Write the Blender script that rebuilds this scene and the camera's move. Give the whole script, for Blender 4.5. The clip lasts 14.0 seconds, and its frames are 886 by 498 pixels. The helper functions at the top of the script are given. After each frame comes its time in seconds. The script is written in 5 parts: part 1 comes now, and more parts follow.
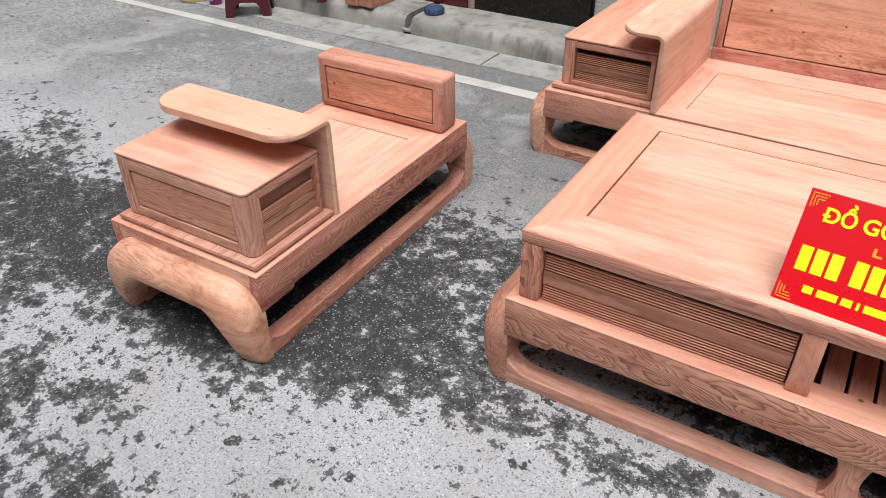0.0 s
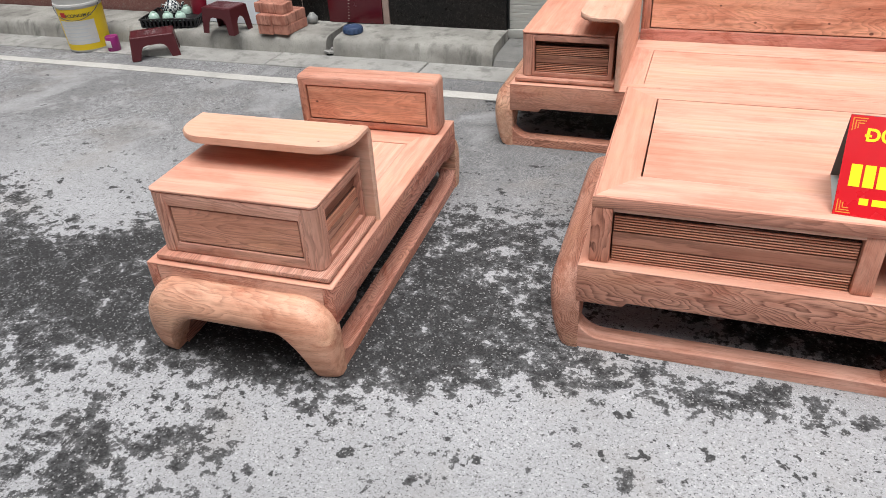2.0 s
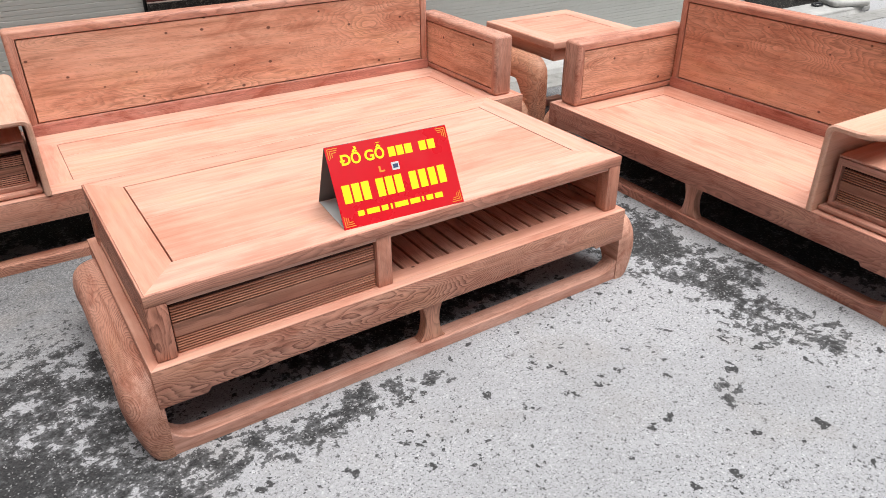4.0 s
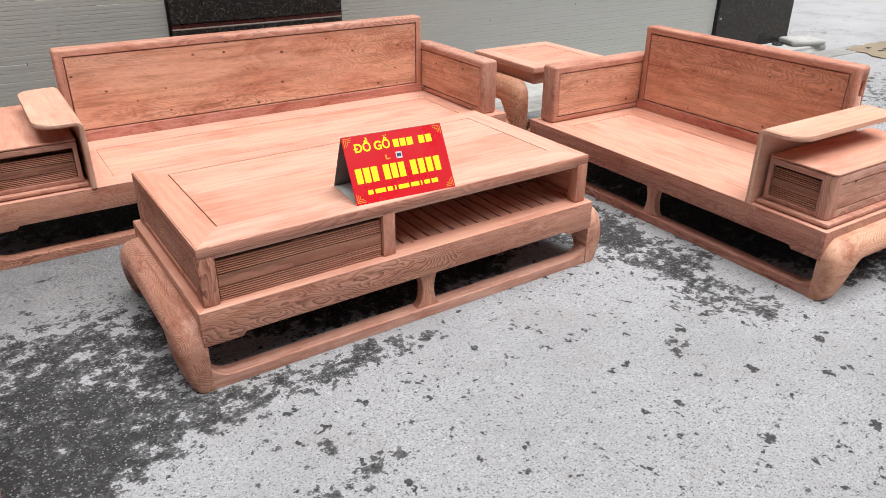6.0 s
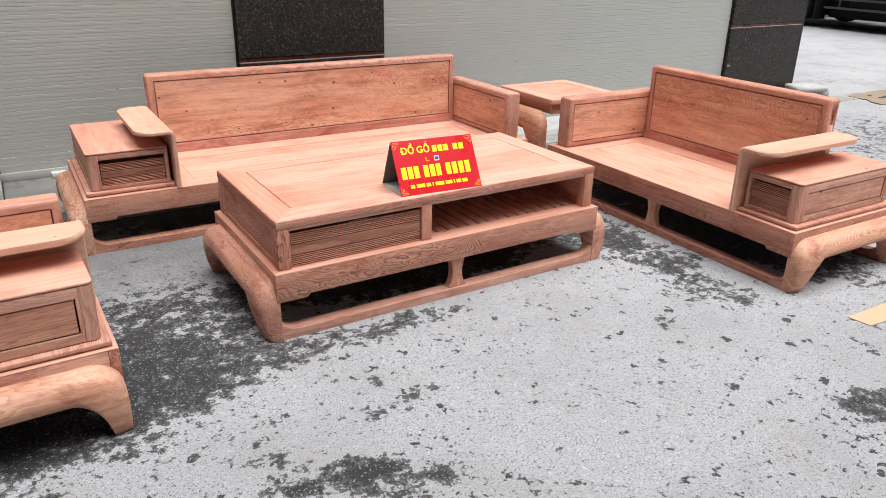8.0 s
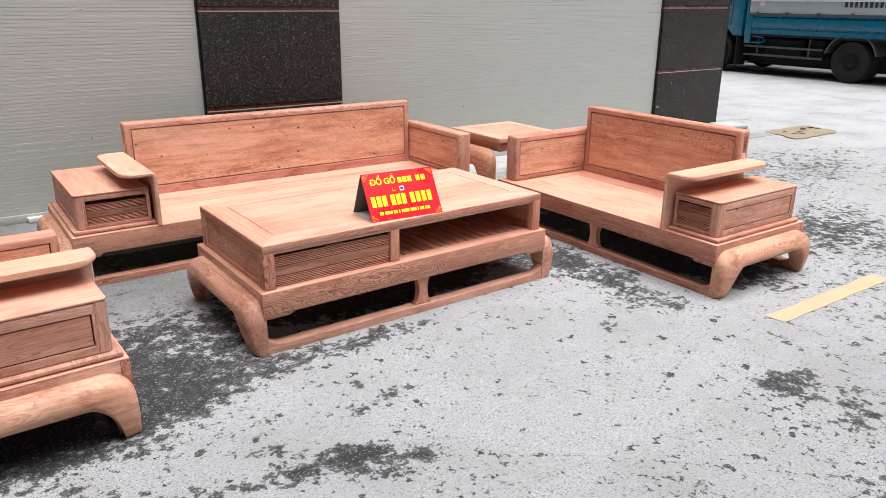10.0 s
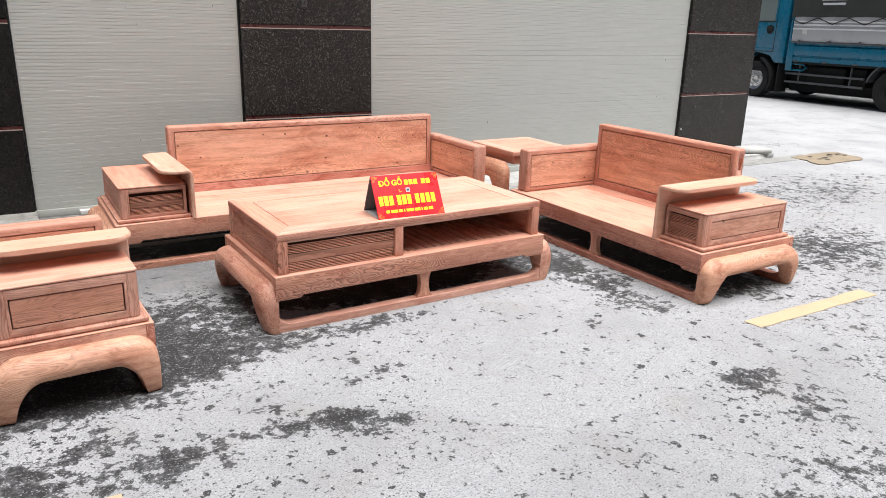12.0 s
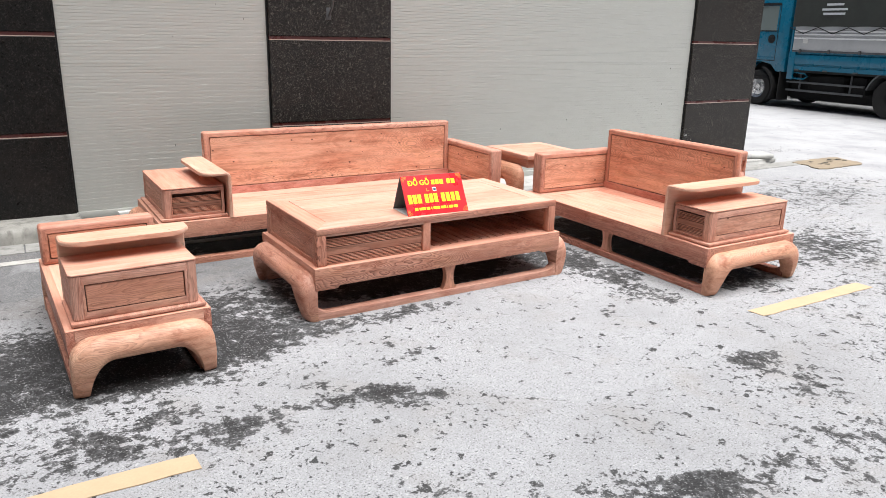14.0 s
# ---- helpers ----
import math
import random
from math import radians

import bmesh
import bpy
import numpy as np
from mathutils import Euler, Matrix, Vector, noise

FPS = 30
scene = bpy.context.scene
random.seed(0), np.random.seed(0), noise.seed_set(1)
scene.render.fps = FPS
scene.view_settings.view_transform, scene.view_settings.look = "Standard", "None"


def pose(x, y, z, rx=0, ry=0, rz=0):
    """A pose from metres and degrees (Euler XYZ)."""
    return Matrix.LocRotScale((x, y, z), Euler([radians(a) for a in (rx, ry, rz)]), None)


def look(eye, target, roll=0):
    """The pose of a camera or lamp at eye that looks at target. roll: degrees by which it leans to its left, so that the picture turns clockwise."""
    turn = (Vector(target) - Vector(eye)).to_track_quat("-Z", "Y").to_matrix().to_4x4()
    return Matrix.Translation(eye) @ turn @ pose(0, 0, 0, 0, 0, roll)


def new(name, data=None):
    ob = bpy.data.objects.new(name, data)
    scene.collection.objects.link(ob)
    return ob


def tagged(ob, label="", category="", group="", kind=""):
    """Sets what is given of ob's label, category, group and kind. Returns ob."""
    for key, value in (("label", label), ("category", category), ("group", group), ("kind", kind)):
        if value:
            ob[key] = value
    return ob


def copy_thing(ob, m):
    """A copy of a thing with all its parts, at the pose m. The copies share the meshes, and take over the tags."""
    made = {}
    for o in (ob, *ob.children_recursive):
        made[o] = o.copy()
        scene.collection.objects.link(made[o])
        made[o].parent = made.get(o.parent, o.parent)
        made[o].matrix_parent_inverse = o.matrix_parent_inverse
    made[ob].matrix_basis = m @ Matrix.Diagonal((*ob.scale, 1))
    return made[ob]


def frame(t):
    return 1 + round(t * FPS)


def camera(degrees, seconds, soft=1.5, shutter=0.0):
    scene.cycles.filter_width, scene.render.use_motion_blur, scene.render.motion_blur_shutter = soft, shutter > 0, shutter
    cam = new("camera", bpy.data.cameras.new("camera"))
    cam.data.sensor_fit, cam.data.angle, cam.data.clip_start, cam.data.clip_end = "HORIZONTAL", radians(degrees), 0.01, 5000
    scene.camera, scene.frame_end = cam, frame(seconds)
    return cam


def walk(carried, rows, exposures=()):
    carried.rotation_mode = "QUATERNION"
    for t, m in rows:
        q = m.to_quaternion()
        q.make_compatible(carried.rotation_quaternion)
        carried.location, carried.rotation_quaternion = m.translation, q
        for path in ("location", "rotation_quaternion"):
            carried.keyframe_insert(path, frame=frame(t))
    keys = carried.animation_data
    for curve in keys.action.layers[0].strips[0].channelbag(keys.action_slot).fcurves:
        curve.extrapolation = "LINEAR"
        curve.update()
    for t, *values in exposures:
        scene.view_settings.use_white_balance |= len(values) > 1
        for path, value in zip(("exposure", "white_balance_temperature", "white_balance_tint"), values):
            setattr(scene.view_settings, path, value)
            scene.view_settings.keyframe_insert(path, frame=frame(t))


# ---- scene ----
cam = camera(62.5, 14.0, 0.75)
PATH = [
    (0, (0.0, 0.054, 1.484), (-0.909, 1.426, 0.348), -0.7),
    (0.5, (0.002, -0.07, 1.466), (-0.956, 1.265, 0.325), -1.1),
    (1, (-0.085, -0.188, 1.475), (-0.975, 1.205, 0.349), -0.8),
    (1.5, (-0.301, -0.309, 1.464), (-1.066, 1.171, 0.358), -2.1),
    (2, (-0.438, -0.293, 1.454), (-1.042, 1.271, 0.363), -3.4),
    (2.5, (-0.562, -0.169, 1.466), (-0.861, 1.497, 0.401), -4.0),
    (3, (-0.634, -0.133, 1.48), (-0.419, 1.558, 0.433), -3.1),
    (3.5, (-0.768, -0.196, 1.486), (-0.066, 1.375, 0.466), -1.9),
    (3.7, (-0.797, -0.218, 1.491), (0.063, 1.282, 0.486), -1.2),
    (5.8, (-1.053, -0.634, 1.49), (-0.045, 0.837, 0.585), 0.4),
    (6, (-1.109, -0.664, 1.498), (-0.137, 0.842, 0.611), 0.4),
    (6.5, (-1.269, -0.776, 1.494), (-0.353, 0.779, 0.631), 0.0),
    (7, (-1.367, -0.891, 1.505), (-0.465, 0.682, 0.661), 0.4),
    (7.5, (-1.402, -0.997, 1.517), (-0.486, 0.587, 0.709), 0.9),
    (8, (-1.457, -1.179, 1.506), (-0.512, 0.407, 0.736), 1.0),
    (8.2, (-1.478, -1.253, 1.502), (-0.52, 0.335, 0.755), 0.9),
    (10.3, (-1.749, -1.494, 1.527), (-0.655, 0.054, 0.891), 0.5),
    (10.5, (-1.75, -1.513, 1.532), (-0.658, 0.04, 0.903), 0.7),
    (11, (-1.727, -1.611, 1.533), (-0.653, -0.041, 0.917), 1.1),
    (11.5, (-1.709, -1.791, 1.516), (-0.674, -0.19, 0.911), 1.4),
    (12, (-1.739, -1.908, 1.517), (-0.747, -0.276, 0.922), 1.5),
    (12.5, (-1.823, -1.959, 1.521), (-0.86, -0.307, 0.935), 1.5),
    (13, (-1.949, -2.037, 1.522), (-0.99, -0.381, 0.943), 1.4),
    (13.5, (-1.996, -2.092, 1.52), (-1.021, -0.443, 0.946), 1.3),
    (14, (-2.008, -2.114, 1.523), (-1.02, -0.472, 0.953), 1.3),
]
walk(cam, [(t, look(eye, target, roll)) for t, eye, target, roll in PATH], [(0.0, 1.33, 6430, 10), (3.5, 1.325, 6430, 10), (6.0, 1.26, 6430, 10), (8.0, 1.34, 6430, 10), (10.5, 1.50, 6430, 10), (14.0, 1.64, 6430, 10)])

# ---- light and exposure ----
world = bpy.data.worlds.new("overcast_sky")
scene.world = world
world.use_nodes = True
wn = world.node_tree
sky = wn.nodes.new("ShaderNodeTexSky")
sky.sky_type = "NISHITA"
sky.sun_disc = False
sky.sun_elevation = radians(62)
sky.sun_rotation = radians(200)
sky.air_density, sky.dust_density, sky.ozone_density = 1.0, 6.0, 1.0
wn.links.new(sky.outputs["Color"], wn.nodes["Background"].inputs["Color"])
wn.nodes["Background"].inputs["Strength"].default_value = 0.020

sun_data = bpy.data.lights.new("sun", "SUN")
sun_data.energy, sun_data.angle, sun_data.color = 2.35, radians(56), (1.0, 0.985, 0.97)
sun = new("sun", sun_data)
sun.matrix_world = look((1.1, -0.75, 8), (0, 0.8, 0))


# ---- materials ----
def node_mat(name, rough=0.6, metal=0.0):
    m = bpy.data.materials.new(name)
    m.use_nodes = True
    nt = m.node_tree
    b = nt.nodes["Principled BSDF"]
    b.inputs["Roughness"].default_value = rough
    b.inputs["Metallic"].default_value = metal
    return m, nt, b


def nd(nt, kind, **values):
    n = nt.nodes.new(kind)
    for k, v in values.items():
        n.inputs[k.replace("_", " ")].default_value = v
    return n


def coords(nt, scale=(1, 1, 1), spread=0.0, out="Object"):
    """Object coordinates, scaled, and shifted for each object by its random number."""
    tc = nt.nodes.new("ShaderNodeTexCoord")
    vec = tc.outputs[out]
    if spread:
        info = nt.nodes.new("ShaderNodeObjectInfo")
        mul = nt.nodes.new("ShaderNodeVectorMath")
        mul.operation = "MULTIPLY_ADD"
        comb = nt.nodes.new("ShaderNodeCombineXYZ")
        for k in range(3):
            nt.links.new(info.outputs["Random"], comb.inputs[k])
        nt.links.new(comb.outputs[0], mul.inputs[0])
        mul.inputs[1].default_value = (spread, spread * 1.7, spread * 2.3)
        nt.links.new(vec, mul.inputs[2])
        vec = mul.outputs[0]
    mp = nt.nodes.new("ShaderNodeMapping")
    mp.inputs["Scale"].default_value = scale
    nt.links.new(vec, mp.inputs["Vector"])
    return mp.outputs[0]


def noise_tex(nt, vec, scale, detail=4.0, rough=0.55, distort=0.0):
    n = nd(nt, "ShaderNodeTexNoise", Scale=scale, Detail=detail, Roughness=rough, Distortion=distort)
    nt.links.new(vec, n.inputs["Vector"])
    return n.outputs["Fac"]


def ramp(nt, fac, stops):
    r = nt.nodes.new("ShaderNodeValToRGB")
    els = r.color_ramp.elements
    while len(els) < len(stops):
        els.new(0.5)
    for e, (p, c) in zip(els, stops):
        e.position = p
        e.color = (*c, 1) if len(c) == 3 else c
    nt.links.new(fac, r.inputs["Fac"])
    return r.outputs["Color"]


def grey(nt, fac, lo, hi, a=0.0, b=1.0):
    """Maps fac from lo..hi to a..b, clamped."""
    m = nd(nt, "ShaderNodeMapRange", From_Min=lo, From_Max=hi, To_Min=a, To_Max=b)
    nt.links.new(fac, m.inputs["Value"])
    return m.outputs["Result"]


def mix(nt, fac, a, b, how="MIX"):
    m = nt.nodes.new("ShaderNodeMix")
    m.data_type, m.blend_type = "RGBA", how
    for v, sock in ((fac, m.inputs["Factor"]), (a, m.inputs["A"]), (b, m.inputs["B"])):
        if isinstance(v, bpy.types.NodeSocket):
            nt.links.new(v, sock)
        elif isinstance(v, (int, float)):
            sock.default_value = v
        else:
            sock.default_value = (*v, 1)
    return m.outputs["Result"]


def calc(nt, how, a, b=None, c=None):
    m = nt.nodes.new("ShaderNodeMath")
    m.operation = how
    for v, sock in zip((a, b, c), m.inputs):
        if isinstance(v, bpy.types.NodeSocket):
            nt.links.new(v, sock)
        elif v is not None:
            sock.default_value = v
    return m.outputs[0]


def bump(nt, b, height, strength=0.2, distance=0.002):
    n = nd(nt, "ShaderNodeBump", Strength=strength, Distance=distance)
    nt.links.new(height, n.inputs["Height"])
    nt.links.new(n.outputs["Normal"], b.inputs["Normal"])


def wood(name, axis, dark=(0.61, 0.312, 0.222), mid=(0.685, 0.372, 0.272), light=(0.74, 0.44, 0.33), figure=0.7, lines=0.22, rough=0.6, stretch=0.07, rings=22.0, knots=0.05, flat=2, marks=1.0, smoke=0.0, eye=None, stains=0.0):
    """Raw sanded hardwood: growth rings cut at a slant, so that they show as long flames and eyes along one axis."""
    m, nt, b = node_mat(name, rough)

    def along(k, spread):
        scale = [1.0, 1.0, 1.0]
        scale[axis] = k
        return coords(nt, tuple(scale), spread)

    vec = along(stretch, 3.0)
    fibre = noise_tex(nt, along(0.06, 3.0), 46.0, 5.0, 0.62, 0.3)
    body = ramp(nt, fibre, [(0.28, dark), (0.47, mid), (0.68, light)])
    # contour lines of a slow noise are the rings
    slow = noise_tex(nt, vec, 3.6, 3.5, 0.40, 0.35)
    curl = noise_tex(nt, along(0.40, 3.0), 15.0, 2.0, 0.5)
    phase = calc(nt, "ADD", calc(nt, "MULTIPLY", slow, rings), calc(nt, "MULTIPLY", fibre, 1.0))
    phase = calc(nt, "ADD", phase, calc(nt, "MULTIPLY", curl, 0.075 * rings))
    if eye:
        # growth rings cut across where a branch was
        off = nt.nodes.new("ShaderNodeVectorMath")
        off.operation = "DISTANCE"
        nt.links.new(coords(nt), off.inputs[0])
        off.inputs[1].default_value = eye
        away = off.outputs["Value"]
        rounds = calc(nt, "ADD", calc(nt, "MULTIPLY", away, 130.0), calc(nt, "MULTIPLY", fibre, 1.2))
        near = grey(nt, away, 0.045, 0.085, 1.0, 0.0)
        phase = calc(nt, "ADD", calc(nt, "MULTIPLY", phase, calc(nt, "SUBTRACT", 1.0, near)), calc(nt, "MULTIPLY", rounds, near))
    late = calc(nt, "FRACT", phase)
    late = calc(nt, "MULTIPLY", calc(nt, "POWER", grey(nt, late, 0.10, 0.86, 0.0, 1.0), 1.5), grey(nt, late, 0.88, 1.0, 1.0, 0.0))
    gate = grey(nt, noise_tex(nt, vec, 2.3, 3.0, 0.6), 0.40, 0.62, 0.10, 1.0)
    # the rings are broken up into short fibres
    broken = grey(nt, noise_tex(nt, along(0.07, 6.0), 210.0, 3.0, 0.65), 0.36, 0.58, 0.40, 1.0)
    line = calc(nt, "MULTIPLY", calc(nt, "MULTIPLY", calc(nt, "MULTIPLY", late, gate), broken), lines)
    body = mix(nt, line, body, (dark[0] * 0.42, dark[1] * 0.37, dark[2] * 0.36))
    # wide streaks of redder heartwood
    broad = noise_tex(nt, vec, 2.0, 3.0, 0.55)
    body = mix(nt, grey(nt, broad, 0.42, 0.66, 0.0, figure), body, mix(nt, 1.0, body, (0.94, 0.74, 0.66), "MULTIPLY"))
    if smoke:
        # grey-brown bands drawn out along the grain
        band = noise_tex(nt, along(0.11, 13.0), 13.0, 5.0, 0.62, 0.5)
        body = mix(nt, grey(nt, band, 0.50, 0.70, 0.0, smoke), body, (0.33, 0.165, 0.10))
    pores = noise_tex(nt, along(0.05, 5.0), 330.0, 2.0, 0.6)
    body = mix(nt, grey(nt, pores, 0.55, 0.70, 0.0, 0.42 * marks), body, tuple(v * 0.42 for v in dark))
    # pin knots of uneven size on the broad face
    knot_vec = along(0.75, 7.0)
    sep = nt.nodes.new("ShaderNodeSeparateXYZ")
    comb = nt.nodes.new("ShaderNodeCombineXYZ")
    nt.links.new(knot_vec, sep.inputs[0])
    for k, j in enumerate([j for j in (0, 1, 2) if j != flat]):
        nt.links.new(sep.outputs[j], comb.inputs[k])
    vor = nd(nt, "ShaderNodeTexVoronoi", Scale=8.5, Randomness=1.0)
    vor.voronoi_dimensions = "2D"
    nt.links.new(comb.outputs[0], vor.inputs["Vector"])
    own = nt.nodes.new("ShaderNodeSeparateColor")
    nt.links.new(vor.outputs["Color"], own.inputs[0])
    size = grey(nt, own.outputs["Red"], 1.0 - 0.72 * knots, 1.0, 0.0, 0.080)
    knot = calc(nt, "MULTIPLY", calc(nt, "SUBTRACT", calc(nt, "ADD", size, calc(nt, "MULTIPLY", calc(nt, "SUBTRACT", fibre, 0.5), 0.04)), vor.outputs["Distance"]), 32.0)
    knot = calc(nt, "MULTIPLY", grey(nt, knot, 0.0, 1.0, 0.0, 0.9), grey(nt, size, 0.004, 0.02, 0.0, 1.0))
    body = mix(nt, knot, body, (0.10, 0.036, 0.022))
    info = nt.nodes.new("ShaderNodeObjectInfo")
    tone = ramp(nt, info.outputs["Random"], [(0.0, (0.93, 0.895, 0.885)), (0.5, (1.0, 0.995, 1.01)), (1.0, (1.04, 1.065, 1.095))])
    body = mix(nt, 1.0, body, tone, "MULTIPLY")
    if stains:
        # red-brown patches where sap and sanding dust have soaked in, with frayed ends along the grain
        patch = noise_tex(nt, along(0.38, 15.0), 9.0, 6.0, 0.72, 0.8)
        body = mix(nt, grey(nt, patch, 0.52, 0.64, 0.0, stains), body, mix(nt, 1.0, body, (0.66, 0.44, 0.37), "MULTIPLY"))
    # handling marks and half-sanded patches
    worn = noise_tex(nt, along(0.45, 9.0), 7.0, 5.0, 0.62)
    body = mix(nt, grey(nt, worn, 0.50, 0.66, 0.0, 0.8), body, mix(nt, 1.0, body, (0.84, 0.72, 0.67), "MULTIPLY"))
    # short dark streaks along the grain, as mineral stains and saw marks leave them
    streak = noise_tex(nt, along(0.035, 11.0), 95.0, 4.0, 0.7, 0.4)
    body = mix(nt, grey(nt, streak, 0.60, 0.74, 0.0, 0.45 * marks), body, tuple(v * 0.45 for v in dark))
    body = mix(nt, grey(nt, worn, 0.46, 0.32, 0.0, 0.8), body, mix(nt, 1.0, body, (1.04, 1.08, 1.00), "MULTIPLY"))
    nt.links.new(body, b.inputs["Base Color"])
    nt.links.new(grey(nt, fibre, 0.3, 0.7, rough + 0.08, rough - 0.08), b.inputs["Roughness"])
    bump(nt, b, mix(nt, 0.4, fibre, pores), 0.2, 0.001)
    return m


WX, WY = wood("wood_along_x", 0, marks=0.3), wood("wood_along_y", 1, marks=0.3)
# boards with a strong wavy flame figure: aprons, rails, posts
FIG = ((0.47, 0.218, 0.145), (0.65, 0.342, 0.243), (0.73, 0.416, 0.308), 0.7, 1.1, 0.65, 0.26, 118.0, 0.15)
FX, FY, FZ = wood("figured_wood_x", 0, *FIG, 1, smoke=0.25, stains=0.6), wood("figured_wood_y", 1, *FIG, 0, smoke=0.3, stains=0.8), wood("figured_wood_z", 2, *FIG, smoke=0.4, stains=0.6)
# reddish panel boards with knots
RED = ((0.52, 0.25, 0.155), (0.755, 0.42, 0.285), (0.83, 0.50, 0.355), 0.6, 0.62, 0.6, 0.26, 66.0, 1.0)
PX, PY = wood("panel_wood_x", 0, *RED, 1, smoke=0.4, stains=0.45), wood("panel_wood_y", 1, *RED, 0, smoke=0.5, stains=0.5)
PZ = wood("leg_wood", 1, (0.50, 0.25, 0.155), (0.66, 0.38, 0.255), (0.74, 0.458, 0.32), 0.75, 0.9, 0.6, 0.24, 70.0, 0.1, smoke=0.35, stains=0.75, eye=(-0.075, 0.045, 0.10))
LZ = wood("figured_leg_wood", 1, (0.42, 0.198, 0.13), (0.59, 0.32, 0.228), (0.68, 0.395, 0.295), 0.65, 1.2, 0.6, 0.32, 78.0, 0.1, smoke=0.3, stains=0.7, eye=(-0.082, 0.03, 0.185))
MID = ((0.47, 0.225, 0.155), (0.635, 0.335, 0.245), (0.71, 0.405, 0.305), 0.75, 0.72, 0.62, 0.10, 60.0, 0.03)
MX, MY, MZ = wood("side_wood_x", 0, *MID, smoke=0.3, stains=0.5), wood("side_wood_y", 1, *MID, smoke=0.3, stains=0.5), wood("side_wood_z", 2, *MID, smoke=0.3, stains=0.5)
ROSY = wood("rosy_rail_wood", 0, (0.42, 0.165, 0.125), (0.60, 0.275, 0.215), (0.68, 0.36, 0.28), 0.9, 0.8, 0.6, 0.3, 60.0, 0.1, 1, smoke=0.3, stains=0.8)
RUDDY = wood("ruddy_apron_wood", 0, (0.37, 0.145, 0.098), (0.56, 0.262, 0.188), (0.67, 0.352, 0.26), 0.9, 1.1, 0.6, 0.26, 90.0, 0.15, 1, smoke=0.3, stains=0.9)
# near-black wood: puts shade into undersides, drawer grooves and the shelf back
SHADE_BACKING = wood("shade_backing_wood", 0, (0.06, 0.026, 0.018), (0.10, 0.044, 0.030), (0.14, 0.064, 0.045), 0.4, 0.3)
SAP = wood("pale_sapwood", 1, (0.67, 0.40, 0.285), (0.74, 0.465, 0.34), (0.78, 0.52, 0.395), marks=0.4)
BROWN = wood("brown_panel_wood", 1, (0.40, 0.19, 0.123), (0.60, 0.322, 0.224), (0.70, 0.404, 0.293), 0.7, 0.7, 0.6, 0.08, 70.0, 0.2, 0)
DARK = ((0.245, 0.104, 0.064), (0.40, 0.185, 0.12), (0.50, 0.255, 0.172), 0.6, 0.75)
DX, DY = wood("drawer_wood_x", 0, *DARK), wood("drawer_wood_y", 1, *DARK)
RIB = ((0.40, 0.168, 0.102), (0.56, 0.262, 0.168), (0.65, 0.335, 0.225), 0.6, 0.3)
RX = wood("rib_wood", 0, *RIB)


def paint(name, color, rough=0.5, grain=60.0, amount=0.12, metal=0.0, rise=0.1):
    """A painted, moulded or coated surface with slight unevenness and dirt."""
    m, nt, b = node_mat(name, rough, metal)
    vec = coords(nt, (1, 1, 1), 2.0)
    fine, broad = noise_tex(nt, vec, grain), noise_tex(nt, vec, 4.0, 5.0, 0.6)
    c = mix(nt, grey(nt, fine, 0.35, 0.7, 0.0, amount), color, tuple(v * 0.6 for v in color))
    c = mix(nt, grey(nt, broad, 0.45, 0.75, 0.0, amount * 1.8), c, tuple(v * 0.55 + 0.015 for v in color))
    nt.links.new(c, b.inputs["Base Color"])
    nt.links.new(grey(nt, broad, 0.3, 0.7, max(0.05, rough - 0.1), min(1, rough + 0.12)), b.inputs["Roughness"])
    bump(nt, b, fine, rise, 0.001)
    return m


